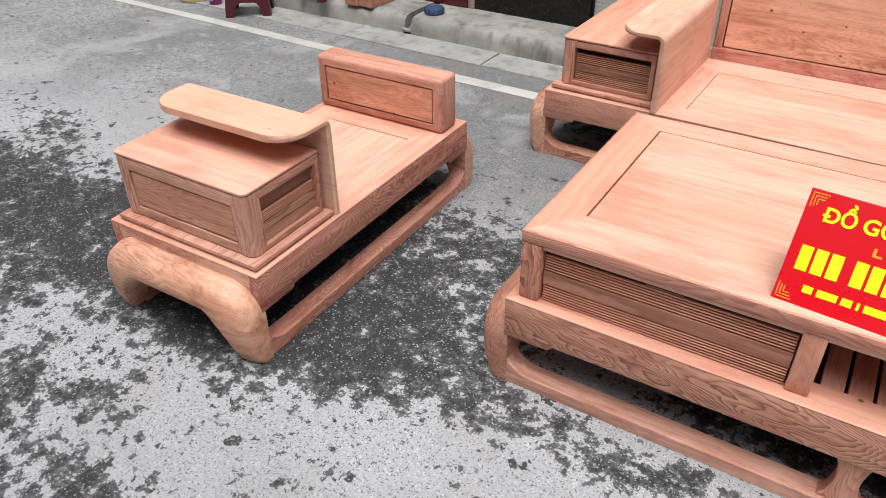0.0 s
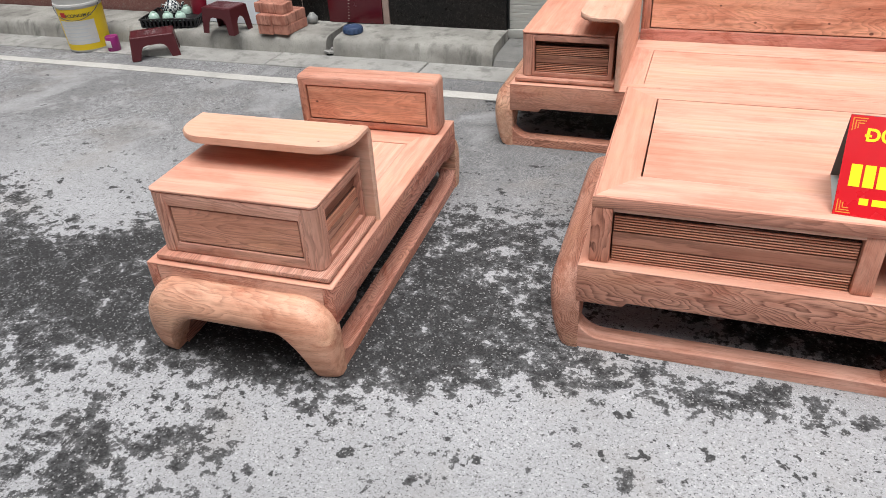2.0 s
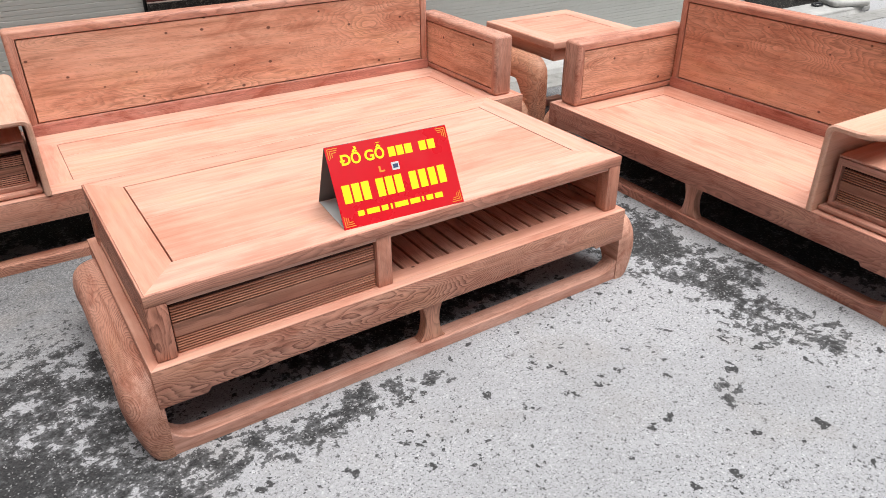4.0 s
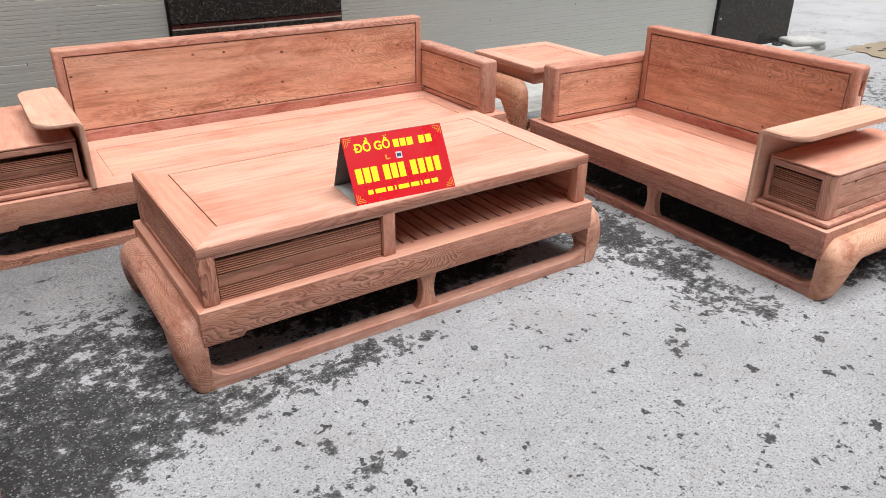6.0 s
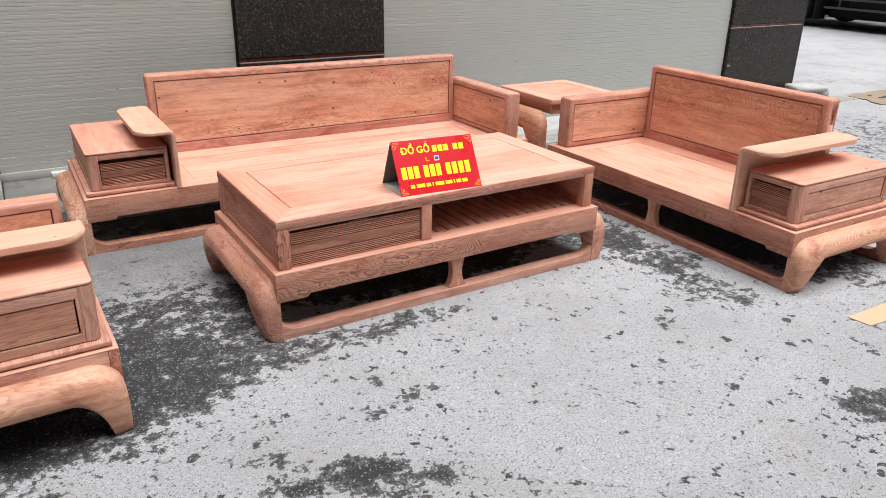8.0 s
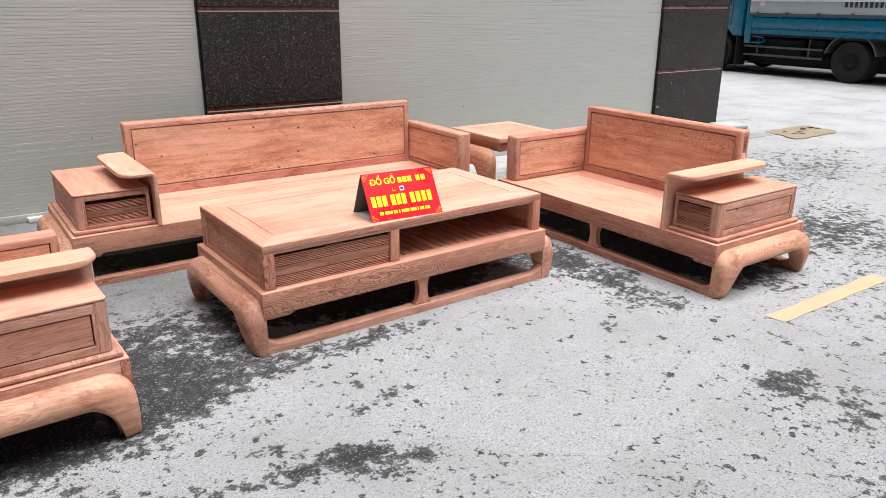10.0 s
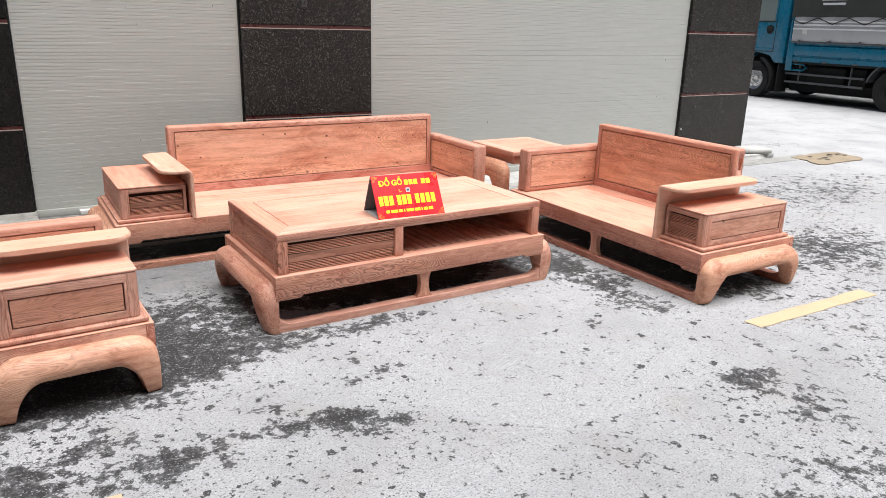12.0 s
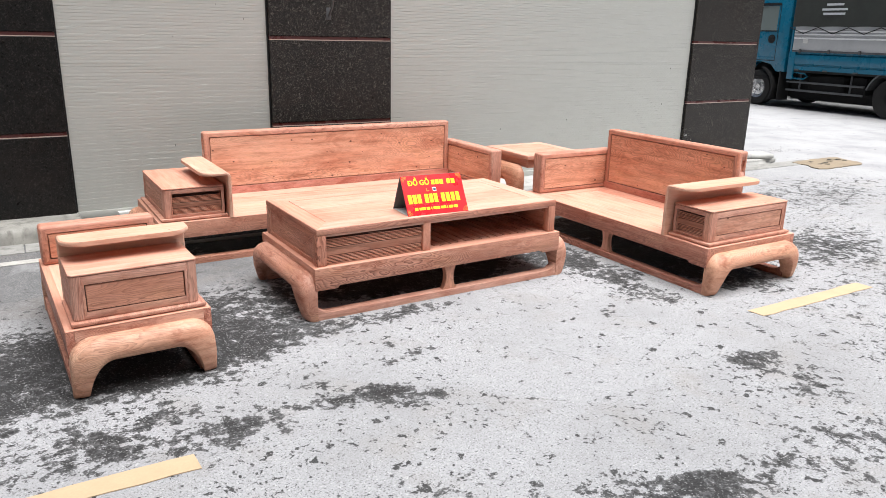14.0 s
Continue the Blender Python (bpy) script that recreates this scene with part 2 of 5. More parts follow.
def asphalt():
    m, nt, b = node_mat("asphalt", 0.85)
    tc = nt.nodes.new("ShaderNodeTexCoord")
    vec = tc.outputs["Object"]
    sep = nt.nodes.new("ShaderNodeSeparateXYZ")
    nt.links.new(vec, sep.inputs[0])
    X, Y = sep.outputs["X"], sep.outputs["Y"]
    # damp patches, and shade painted under the furniture: centre x, y, half-widths, turn, weight
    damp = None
    for cx, cy, ax, ay, turn, w in DAMP_AND_SHADE:
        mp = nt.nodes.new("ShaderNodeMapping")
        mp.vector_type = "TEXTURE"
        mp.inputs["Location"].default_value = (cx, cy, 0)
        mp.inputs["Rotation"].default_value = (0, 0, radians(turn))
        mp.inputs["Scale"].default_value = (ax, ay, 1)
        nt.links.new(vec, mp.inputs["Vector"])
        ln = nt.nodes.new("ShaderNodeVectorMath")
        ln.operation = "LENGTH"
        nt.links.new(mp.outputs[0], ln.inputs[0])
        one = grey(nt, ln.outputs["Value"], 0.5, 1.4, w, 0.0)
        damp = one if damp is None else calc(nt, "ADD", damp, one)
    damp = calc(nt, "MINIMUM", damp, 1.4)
    big = noise_tex(nt, vec, 2.6, 4.0, 0.6, 0.2)
    blot = noise_tex(nt, vec, 9.0, 5.0, 0.62, 0.2)
    small = noise_tex(nt, vec, 22.0, 4.0, 0.62)
    edge = noise_tex(nt, vec, 60.0, 3.0, 0.6)
    field = calc(nt, "ADD", calc(nt, "MULTIPLY", big, 0.45), calc(nt, "MULTIPLY", blot, 1.00))
    field = calc(nt, "ADD", field, calc(nt, "MULTIPLY", small, 1.15))
    field = calc(nt, "ADD", field, calc(nt, "MULTIPLY", edge, 0.50))
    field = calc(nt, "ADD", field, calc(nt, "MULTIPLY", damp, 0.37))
    wet_and_shade = calc(nt, "ADD", grey(nt, field, 1.790, 1.835, 0.0, 0.74), grey(nt, field, 1.85, 2.02, 0.0, 0.22))
    spots = noise_tex(nt, vec, 12.5, 3.0, 0.6, 0.1)
    spots = calc(nt, "ADD", spots, calc(nt, "MULTIPLY", calc(nt, "SUBTRACT", edge, 0.5), 0.12))
    spot = grey(nt, spots, 0.638, 0.660, 0.0, 0.90)
    spot = calc(nt, "MULTIPLY", spot, grey(nt, Y, 2.0, 2.6, 1.0, 0.0))
    # flocks of small drips
    flock = noise_tex(nt, vec, 1.7, 3.0, 0.55)
    drips = calc(nt, "ADD", noise_tex(nt, vec, 27.0, 4.0, 0.66, 0.3), calc(nt, "MULTIPLY", calc(nt, "SUBTRACT", edge, 0.5), 0.16))
    drips = calc(nt, "ADD", drips, grey(nt, flock, 0.42, 0.66, -0.02, 0.095))
    drip = calc(nt, "MULTIPLY", grey(nt, drips, 0.672, 0.690, 0.0, 0.90), grey(nt, Y, 2.0, 2.6, 1.0, 0.0))
    wet_and_shade = calc(nt, "MAXIMUM", wet_and_shade, calc(nt, "MAXIMUM", spot, drip))
    # stones of the surface, each with its own tone
    stones = nd(nt, "ShaderNodeTexVoronoi", Scale=215.0, Randomness=1.0)
    nt.links.new(vec, stones.inputs["Vector"])
    sc = nt.nodes.new("ShaderNodeSeparateColor")
    nt.links.new(stones.outputs["Color"], sc.inputs[0])
    tone = sc.outputs["Red"]
    grit = noise_tex(nt, vec, 260.0, 2.0, 0.6)
    clump = noise_tex(nt, vec, 30.0, 4.0, 0.65)
    dry = ramp(nt, tone, [(0.0, (0.24, 0.243, 0.25)), (0.12, (0.315, 0.318, 0.328)), (0.35, (0.36, 0.364, 0.376)), (0.93, (0.40, 0.405, 0.417)), (0.985, (0.52, 0.525, 0.535))])
    dry = mix(nt, grey(nt, grit, 0.40, 0.75, 0.0, 0.55), dry, (0.20, 0.202, 0.207))
    dry = mix(nt, grey(nt, clump, 0.63, 0.67, 0.0, 0.8), dry, (0.075, 0.075, 0.077))
    pits = noise_tex(nt, vec, 125.0, 3.0, 0.62)
    dry = mix(nt, grey(nt, pits, 0.598, 0.622, 0.0, 0.92), dry, (0.060, 0.060, 0.062))
    broad = noise_tex(nt, vec, 1.1, 5.0, 0.62)
    dry = mix(nt, grey(nt, broad, 0.45, 0.68, 0.0, 0.45), dry, (0.22, 0.221, 0.226))
    soil = noise_tex(nt, vec, 2.7, 5.0, 0.62, 0.3)
    dry = mix(nt, grey(nt, soil, 0.52, 0.70, 0.0, 0.28), dry, (0.25, 0.225, 0.195))
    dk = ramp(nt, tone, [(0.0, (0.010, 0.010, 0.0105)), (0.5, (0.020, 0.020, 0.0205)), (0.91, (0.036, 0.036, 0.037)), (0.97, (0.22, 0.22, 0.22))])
    # older, smoother and darker strip towards the gutter
    strip = calc(nt, "MULTIPLY", grey(nt, Y, 1.75, 2.5, 0.0, 0.85), grey(nt, X, 2.8, 4.2, 1.0, 0.0))
    old = ramp(nt, tone, [(0.0, (0.07, 0.071, 0.072)), (0.6, (0.145, 0.146, 0.148)), (0.95, (0.24, 0.24, 0.24))])
    old = mix(nt, grey(nt, blot, 0.40, 0.66, 0.0, 0.55), old, (0.10, 0.10, 0.102))
    far = grey(nt, X, -2.2, -3.4, 0.0, 0.75)
    worn = ramp(nt, tone, [(0.0, (0.13, 0.13, 0.133)), (0.5, (0.31, 0.313, 0.32)), (0.95, (0.47, 0.475, 0.485))])
    worn = mix(nt, grey(nt, broad, 0.42, 0.57, 0.0, 0.8), worn, (0.15, 0.15, 0.152))
    worn = mix(nt, grey(nt, clump, 0.49, 0.60, 0.0, 0.72), worn, (0.10, 0.10, 0.102))
    worn = mix(nt, grey(nt, blot, 0.54, 0.66, 0.0, 0.6), worn, (0.42, 0.42, 0.42))
    old = mix(nt, far, old, worn)
    scuffed = noise_tex(nt, vec, 2.1, 5.0, 0.6, 0.6)
    old = mix(nt, grey(nt, scuffed, 0.53, 0.64, 0.0, 0.55), old, (0.36, 0.362, 0.366))
    old = mix(nt, grey(nt, soil, 0.52, 0.70, 0.0, 0.35), old, (0.20, 0.175, 0.15))
    dry = mix(nt, strip, dry, old)
    street = grey(nt, X, 5.2, 7.5, 0.0, 0.85)
    pale = ramp(nt, noise_tex(nt, vec, 1.4, 6.0, 0.65), [(0.35, (0.30, 0.305, 0.315)), (0.5, (0.375, 0.38, 0.39)), (0.7, (0.42, 0.425, 0.43))])
    dry = mix(nt, street, dry, pale)
    col = mix(nt, wet_and_shade, dry, dk)
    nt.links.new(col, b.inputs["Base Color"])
    nt.links.new(grey(nt, wet_and_shade, 0.0, 1.0, 0.92, 0.70), b.inputs["Roughness"])
    b.inputs["Specular IOR Level"].default_value = 0.22
    bump(nt, b, mix(nt, 0.4, tone, grit), 0.35, 0.0015)
    return m


def granite(name, base=(0.0165, 0.0152, 0.0145), flecks=1.0):
    m, nt, b = node_mat(name, 0.3)
    b.inputs["Specular IOR Level"].default_value = 0.24
    vec = coords(nt, (1, 1, 1), 4.0)
    f1 = noise_tex(nt, vec, 36.0, 4.0, 0.7, 2.6)
    f2 = noise_tex(nt, vec, 105.0, 3.0, 0.7, 1.2)
    c = ramp(nt, f1, [(0.50, base), (0.57, tuple(v * 1.35 for v in base)), (0.66, tuple(0.02 + v * flecks for v in (0.125, 0.108, 0.09)))])
    c = mix(nt, grey(nt, f2, 0.62, 0.68, 0.0, 0.6 * flecks), c, (0.22, 0.205, 0.185))
    # short curled pale flecks: thin ridges, broken up
    curl = calc(nt, "ABSOLUTE", calc(nt, "SUBTRACT", noise_tex(nt, vec, 44.0, 3.0, 0.6, 2.4), 0.5))
    broken = calc(nt, "MULTIPLY", grey(nt, curl, 0.0, 0.024, 1.0, 0.0), grey(nt, noise_tex(nt, vec, 46.0, 3.0, 0.6), 0.54, 0.62, 0.0, 1.0))
    c = mix(nt, calc(nt, "MULTIPLY", broken, 0.75 * flecks), c, (0.36, 0.335, 0.305))
    warm = noise_tex(nt, vec, 3.0, 3.0)
    c = mix(nt, grey(nt, warm, 0.5, 0.75, 0.0, 0.3), c, (0.030, 0.022, 0.019))
    nt.links.new(c, b.inputs["Base Color"])
    nt.links.new(grey(nt, f1, 0.3, 0.7, 0.24, 0.42), b.inputs["Roughness"])
    return m


def concrete(name, lo, hi, stain=0.5, size=3.5):
    m, nt, b = node_mat(name, 0.9)
    vec = coords(nt, (1, 1, 1), 1.0)
    f, g = noise_tex(nt, vec, size, 6.0, 0.65), noise_tex(nt, vec, 120.0, 3.0, 0.6)
    c = ramp(nt, f, [(0.3, lo), (0.7, hi)])
    c = mix(nt, grey(nt, g, 0.55, 0.75, 0.0, 0.35), c, tuple(v * 0.5 for v in lo))
    run = noise_tex(nt, coords(nt, (7, 7, 0.8), 1.0), 0.46 * size, 5.0, 0.6)
    c = mix(nt, grey(nt, run, 0.52, 0.70, 0.0, stain), c, tuple(v * 0.42 for v in lo))
    nt.links.new(c, b.inputs["Base Color"])
    bump(nt, b, g, 0.35, 0.003)
    return m


DAMP_AND_SHADE = [
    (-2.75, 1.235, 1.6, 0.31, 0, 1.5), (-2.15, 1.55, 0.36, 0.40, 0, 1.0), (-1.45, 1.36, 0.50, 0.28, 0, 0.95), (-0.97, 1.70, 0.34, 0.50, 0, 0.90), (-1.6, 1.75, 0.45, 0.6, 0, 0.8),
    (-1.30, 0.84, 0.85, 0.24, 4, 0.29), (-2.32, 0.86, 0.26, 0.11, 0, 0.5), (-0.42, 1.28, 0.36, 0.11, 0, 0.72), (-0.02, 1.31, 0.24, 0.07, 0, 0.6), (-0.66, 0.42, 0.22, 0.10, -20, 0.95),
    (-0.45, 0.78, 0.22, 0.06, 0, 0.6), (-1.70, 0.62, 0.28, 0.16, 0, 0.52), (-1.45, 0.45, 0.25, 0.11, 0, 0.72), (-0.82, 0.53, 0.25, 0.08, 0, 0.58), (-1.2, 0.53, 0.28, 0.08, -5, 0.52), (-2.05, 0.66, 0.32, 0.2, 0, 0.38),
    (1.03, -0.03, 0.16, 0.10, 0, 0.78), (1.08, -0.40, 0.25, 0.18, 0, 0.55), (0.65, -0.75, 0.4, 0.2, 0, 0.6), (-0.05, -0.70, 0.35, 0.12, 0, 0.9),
    # at x 1.28 damp, weighted up for shade along the sofa's front rail
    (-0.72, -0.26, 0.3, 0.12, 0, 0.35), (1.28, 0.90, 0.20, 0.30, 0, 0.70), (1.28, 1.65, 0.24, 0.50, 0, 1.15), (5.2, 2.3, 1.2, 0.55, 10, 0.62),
    # 14.2, 8.2: dark ground under the truck
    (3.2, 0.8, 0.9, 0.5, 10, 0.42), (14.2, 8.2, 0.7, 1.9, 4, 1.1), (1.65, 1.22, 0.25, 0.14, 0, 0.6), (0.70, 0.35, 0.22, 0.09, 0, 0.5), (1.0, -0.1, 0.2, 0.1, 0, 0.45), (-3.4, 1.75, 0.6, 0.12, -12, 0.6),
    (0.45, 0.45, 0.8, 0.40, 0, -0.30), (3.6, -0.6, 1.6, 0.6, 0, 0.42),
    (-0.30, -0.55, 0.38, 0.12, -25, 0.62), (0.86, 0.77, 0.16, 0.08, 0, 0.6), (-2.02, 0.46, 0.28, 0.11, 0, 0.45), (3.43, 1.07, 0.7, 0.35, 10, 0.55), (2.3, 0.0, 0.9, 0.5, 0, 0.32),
    # shade below table, sofas and chair, painted as dark ground
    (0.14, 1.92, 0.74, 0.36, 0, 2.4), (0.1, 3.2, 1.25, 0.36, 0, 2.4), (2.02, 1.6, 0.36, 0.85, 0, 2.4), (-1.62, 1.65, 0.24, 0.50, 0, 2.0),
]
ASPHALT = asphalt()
GRANITE = granite("dark_granite", flecks=1.0)
BLACK_GRANITE = granite("black_granite", (0.0075, 0.0072, 0.0072), 0.22)
CONCRETE = concrete("kerb_concrete", (0.165, 0.16, 0.145), (0.37, 0.365, 0.335), 0.75)
DAMP_CONCRETE = concrete("damp_concrete", (0.12, 0.12, 0.115), (0.21, 0.21, 0.20), 0.6)
PALE_CONCRETE = concrete("pale_concrete", (0.34, 0.34, 0.33), (0.52, 0.52, 0.50), 0.3)
GUTTER = concrete("gutter_concrete", (0.22, 0.218, 0.205), (0.36, 0.358, 0.34), 0.6)
PLASTER = concrete("plain_plaster", (0.30, 0.30, 0.29), (0.42, 0.42, 0.40), 0.3)
SHUTTER = paint("shutter_coating", (0.515, 0.525, 0.495), 0.45, 40.0, 0.05, 0.2, 0.0)
WHITE_LINE = paint("worn_white_line", (0.50, 0.49, 0.46), 0.85, 90.0, 0.4)
YELLOW_LINE = paint("cream_yellow_line", (0.52, 0.385, 0.245), 0.8, 110.0, 0.15)
RED_STRIP = paint("dark_red_strip", (0.085, 0.026, 0.024), 0.3, 60.0, 0.2)
PALE_STRIP = paint("pale_joint", (0.50, 0.38, 0.33), 0.5, 60.0, 0.2)
MAROON_TILE = paint("maroon_tile", (0.085, 0.006, 0.012), 0.22, 30.0, 0.12)
MAROON_PLASTIC = paint("maroon_plastic", (0.080, 0.012, 0.016), 0.42, 80.0, 0.12)
BLACK_PLASTIC = paint("black_plastic", (0.012, 0.013, 0.014), 0.4, 80.0, 0.1)
BLUE_PLASTIC = paint("blue_plastic", (0.035, 0.065, 0.14), 0.5, 60.0, 0.2)
WHITE_PLASTIC = paint("white_plastic", (0.62, 0.62, 0.60), 0.45, 40.0, 0.12)
WHITE_BOARD = paint("white_board", (0.62, 0.66, 0.70), 0.4, 30.0, 0.06)
GREY_RIM = paint("grey_rim", (0.30, 0.31, 0.30), 0.5, 60.0, 0.25)
YELLOW_LABEL = paint("yellow_label", (0.78, 0.56, 0.015), 0.45, 30.0, 0.06)
RED_INK = paint("red_ink", (0.48, 0.02, 0.02), 0.5, 30.0, 0.05)
PALE_INK = paint("pale_print", (0.55, 0.58, 0.60), 0.5, 30.0, 0.05)
DARK_INK = paint("dark_print", (0.03, 0.035, 0.04), 0.5, 30.0, 0.05)
PINK = paint("pink_can", (0.24, 0.02, 0.14), 0.35, 40.0, 0.15)
BRICK = concrete("clay_brick", (0.30, 0.105, 0.07), (0.60, 0.30, 0.22), 0.8, 15.0)
JUG_RED = paint("crimson_jug", (0.22, 0.008, 0.024), 0.35, 30.0, 0.08)
CUP = paint("glazed_cup", (0.42, 0.58, 0.50), 0.25, 40.0, 0.08)
SIGN_RED = paint("sign_red", (0.62, 0.004, 0.012), 0.3, 30.0, 0.05, 0.0, 0.02)
SIGN_YELLOW = paint("sign_yellow", (0.95, 0.80, 0.005), 0.4, 30.0, 0.03, 0.0, 0.02)
SIGN_GOLD = paint("sign_gold", (0.80, 0.30, 0.03), 0.4, 30.0, 0.05, 0.0, 0.02)
SIGN_GREY = paint("sign_backing", (0.16, 0.17, 0.17), 0.55, 30.0, 0.1)
SIGN_PALE = paint("sign_inner_sheet", (0.62, 0.64, 0.62), 0.55, 12.0, 0.2)
TRUCK_BLUE = paint("truck_blue", (0.004, 0.125, 0.215), 0.28, 20.0, 0.15)
TRUCK_SILVER = paint("truck_silver", (0.40, 0.41, 0.42), 0.38, 20.0, 0.15, 0.2)
RAIL_SILVER = paint("bright_rail", (0.70, 0.71, 0.72), 0.35, 20.0, 0.1, 0.2)
TARP = paint("dark_tarpaulin", (0.028, 0.032, 0.028), 0.7, 40.0, 0.25)
RUBBER = paint("tyre_rubber", (0.011, 0.011, 0.011), 0.85, 120.0, 0.3)
STEEL = paint("dull_steel", (0.10, 0.105, 0.11), 0.55, 60.0, 0.3, 0.4)
CHROME = paint("bright_hub", (0.55, 0.55, 0.55), 0.25, 40.0, 0.2, 0.8)
CHASSIS = paint("chassis_black", (0.006, 0.006, 0.0065), 0.9, 60.0, 0.3)
WINDOW = paint("tinted_window", (0.17, 0.205, 0.20), 0.08, 10.0, 0.05)
CARDBOARD = paint("flattened_cardboard", (0.29, 0.235, 0.165), 0.9, 50.0, 0.3)


# ---- mesh helpers ----
def finish(bm, smooth_under=38):
    bm.normal_update()
    lim = radians(smooth_under)
    for f in bm.faces:
        f.smooth = True
    for e in bm.edges:
        e.smooth = len(e.link_faces) == 2 and e.calc_face_angle(0) < lim


def part(name, bm, material, parent=None, label=""):
    """Links a bmesh as one mesh object, under a thing or a part if one is given."""
    finish(bm)
    me = bpy.data.meshes.new(name)
    bm.to_mesh(me)
    bm.free()
    for m in material if isinstance(material, (list, tuple)) else (material,):
        me.materials.append(m)
    ob = new(name, me)
    if parent:
        ob.parent = parent
    if label:
        ob["label"] = label
    return ob


def thing(name, m, label, category, group="", kind=""):
    root = new(name)
    root.empty_display_size = 0.1
    root.matrix_world = m
    return tagged(root, label, category, group, kind)


def box(x0, x1, y0, y1, z0, z1, b=0.004, seg=2, into=None):
    bm = bmesh.new()
    geom = bmesh.ops.create_cube(bm, size=1.0)
    for v in geom["verts"]:
        v.co = Vector(((x0 + x1) / 2 + v.co.x * (x1 - x0), (y0 + y1) / 2 + v.co.y * (y1 - y0), (z0 + z1) / 2 + v.co.z * (z1 - z0)))
    if b:
        bmesh.ops.bevel(bm, geom=bm.edges[:], offset=min(b, 0.45 * min(x1 - x0, y1 - y0, z1 - z0)), segments=seg, profile=0.5, affect="EDGES")
    return join(into, bm) if into is not None else bm


def join(into, bm):
    me = bpy.data.meshes.new("tmp")
    bm.to_mesh(me)
    into.from_mesh(me)
    bpy.data.meshes.remove(me)
    bm.free()
    return into


def prism(points, lo, hi, axis="y", b=0.0, seg=2, into=None):
    """A polygon in the two other axes (x,z / x,y / y,z), drawn out along one axis from lo to hi."""
    bm = bmesh.new()

    def at(p, q, r):
        return {"y": (p, r, q), "z": (p, q, r), "x": (r, p, q)}[axis]

    a = [bm.verts.new(at(p, q, lo)) for p, q in points]
    c = [bm.verts.new(at(p, q, hi)) for p, q in points]
    n = len(points)
    bm.faces.new(a)
    bm.faces.new(c[::-1])
    for i in range(n):
        bm.faces.new((a[i], c[i], c[(i + 1) % n], a[(i + 1) % n]))
    bmesh.ops.recalc_face_normals(bm, faces=bm.faces[:])
    if b:
        bmesh.ops.bevel(bm, geom=bm.edges[:], offset=b, segments=seg, profile=0.5, affect="EDGES", clamp_overlap=True)
    return join(into, bm) if into is not None else bm


def lathe(profile, n=24, into=None, centre=(0, 0), close=False):
    """Turns (radius, z) points about a vertical axis."""
    bm = bmesh.new()
    rings = []
    for r, z in profile:
        rings.append([bm.verts.new((centre[0] + r * math.cos(2 * math.pi * k / n), centre[1] + r * math.sin(2 * math.pi * k / n), z)) for k in range(n)])
    for p, q in zip(rings, rings[1:]):
        for k in range(n):
            bm.faces.new((p[k], p[(k + 1) % n], q[(k + 1) % n], q[k]))
    if profile[0][0] > 1e-4:
        bm.faces.new(rings[0][::-1])
    if profile[-1][0] > 1e-4:
        bm.faces.new(rings[-1])
    bmesh.ops.remove_doubles(bm, verts=bm.verts[:], dist=1e-5)
    return join(into, bm) if into is not None else bm


def ring(x0, x1, y0, y1, wx, wy, z0, z1, b=0.004, plane="z"):
    """A mitred frame of four boards round an opening. wx, wy: board widths at the x and y ends (one number or low, high).
    plane: the axis across the frame. Boards along y carry the second material."""
    wx = wx if isinstance(wx, tuple) else (wx, wx)
    wy = wy if isinstance(wy, tuple) else (wy, wy)
    o = [(x0, y0), (x1, y0), (x1, y1), (x0, y1)]
    n = [(x0 + wx[0], y0 + wy[0]), (x1 - wx[1], y0 + wy[0]), (x1 - wx[1], y1 - wy[1]), (x0 + wx[0], y1 - wy[1])]

    def at(p, h):
        return {"z": (p[0], p[1], h), "y": (p[0], h, p[1]), "x": (h, p[0], p[1])}[plane]

    bm = bmesh.new()
    v = [[bm.verts.new(at(p, h)) for p in q] for q in (o, n) for h in (z0, z1)]
    for k in range(4):
        m = (k + 1) % 4
        for quad in ((v[0][k], v[0][m], v[2][m], v[2][k]), (v[1][k], v[3][k], v[3][m], v[1][m]), (v[0][k], v[1][k], v[1][m], v[0][m]), (v[2][k], v[2][m], v[3][m], v[3][k])):
            f = bm.faces.new(quad)
            f.material_index = k % 2
    bmesh.ops.recalc_face_normals(bm, faces=bm.faces[:])
    if b:
        bm.normal_update()
        sharp = [e for e in bm.edges if e.calc_face_angle(0) > 0.2]
        rim = set(v[0] + v[1])
        outer = [e for e in sharp if e.verts[0] in rim and e.verts[1] in rim]
        bmesh.ops.bevel(bm, geom=outer, offset=b, segments=3, profile=0.5, affect="EDGES", clamp_overlap=True)
    return bm


def lettering(text, size, material, parent, m, name="lettering", bold=0.0):
    """Built-in font, as a thin mesh under its thing."""
    cu = bpy.data.curves.new(name, "FONT")
    cu.body, cu.size, cu.align_x, cu.align_y, cu.extrude, cu.offset = text, size, "CENTER", "CENTER", 0.0004, bold
    tmp = new("tmp_text", cu)
    me = bpy.data.meshes.new_from_object(tmp.evaluated_get(bpy.context.evaluated_depsgraph_get()))
    bpy.data.objects.remove(tmp)
    me.materials.append(material)
    ob = new(name, me)
    ob.parent = parent
    ob.matrix_local = m
    return ob


# ---- ground, road, kerb, building ----
WALL_Y = 4.05


def ground():
    bm = bmesh.new()
    vs = [bm.verts.new(p) for p in ((-60, -60, 0), (60, -60, 0), (60, 60, 0), (-60, 60, 0))]
    bm.faces.new(vs)
    return tagged(part("road", bm, ASPHALT), "grey speckled asphalt road, patchy damp and dry, shade painted under furniture", "road", kind="structure")


ground()


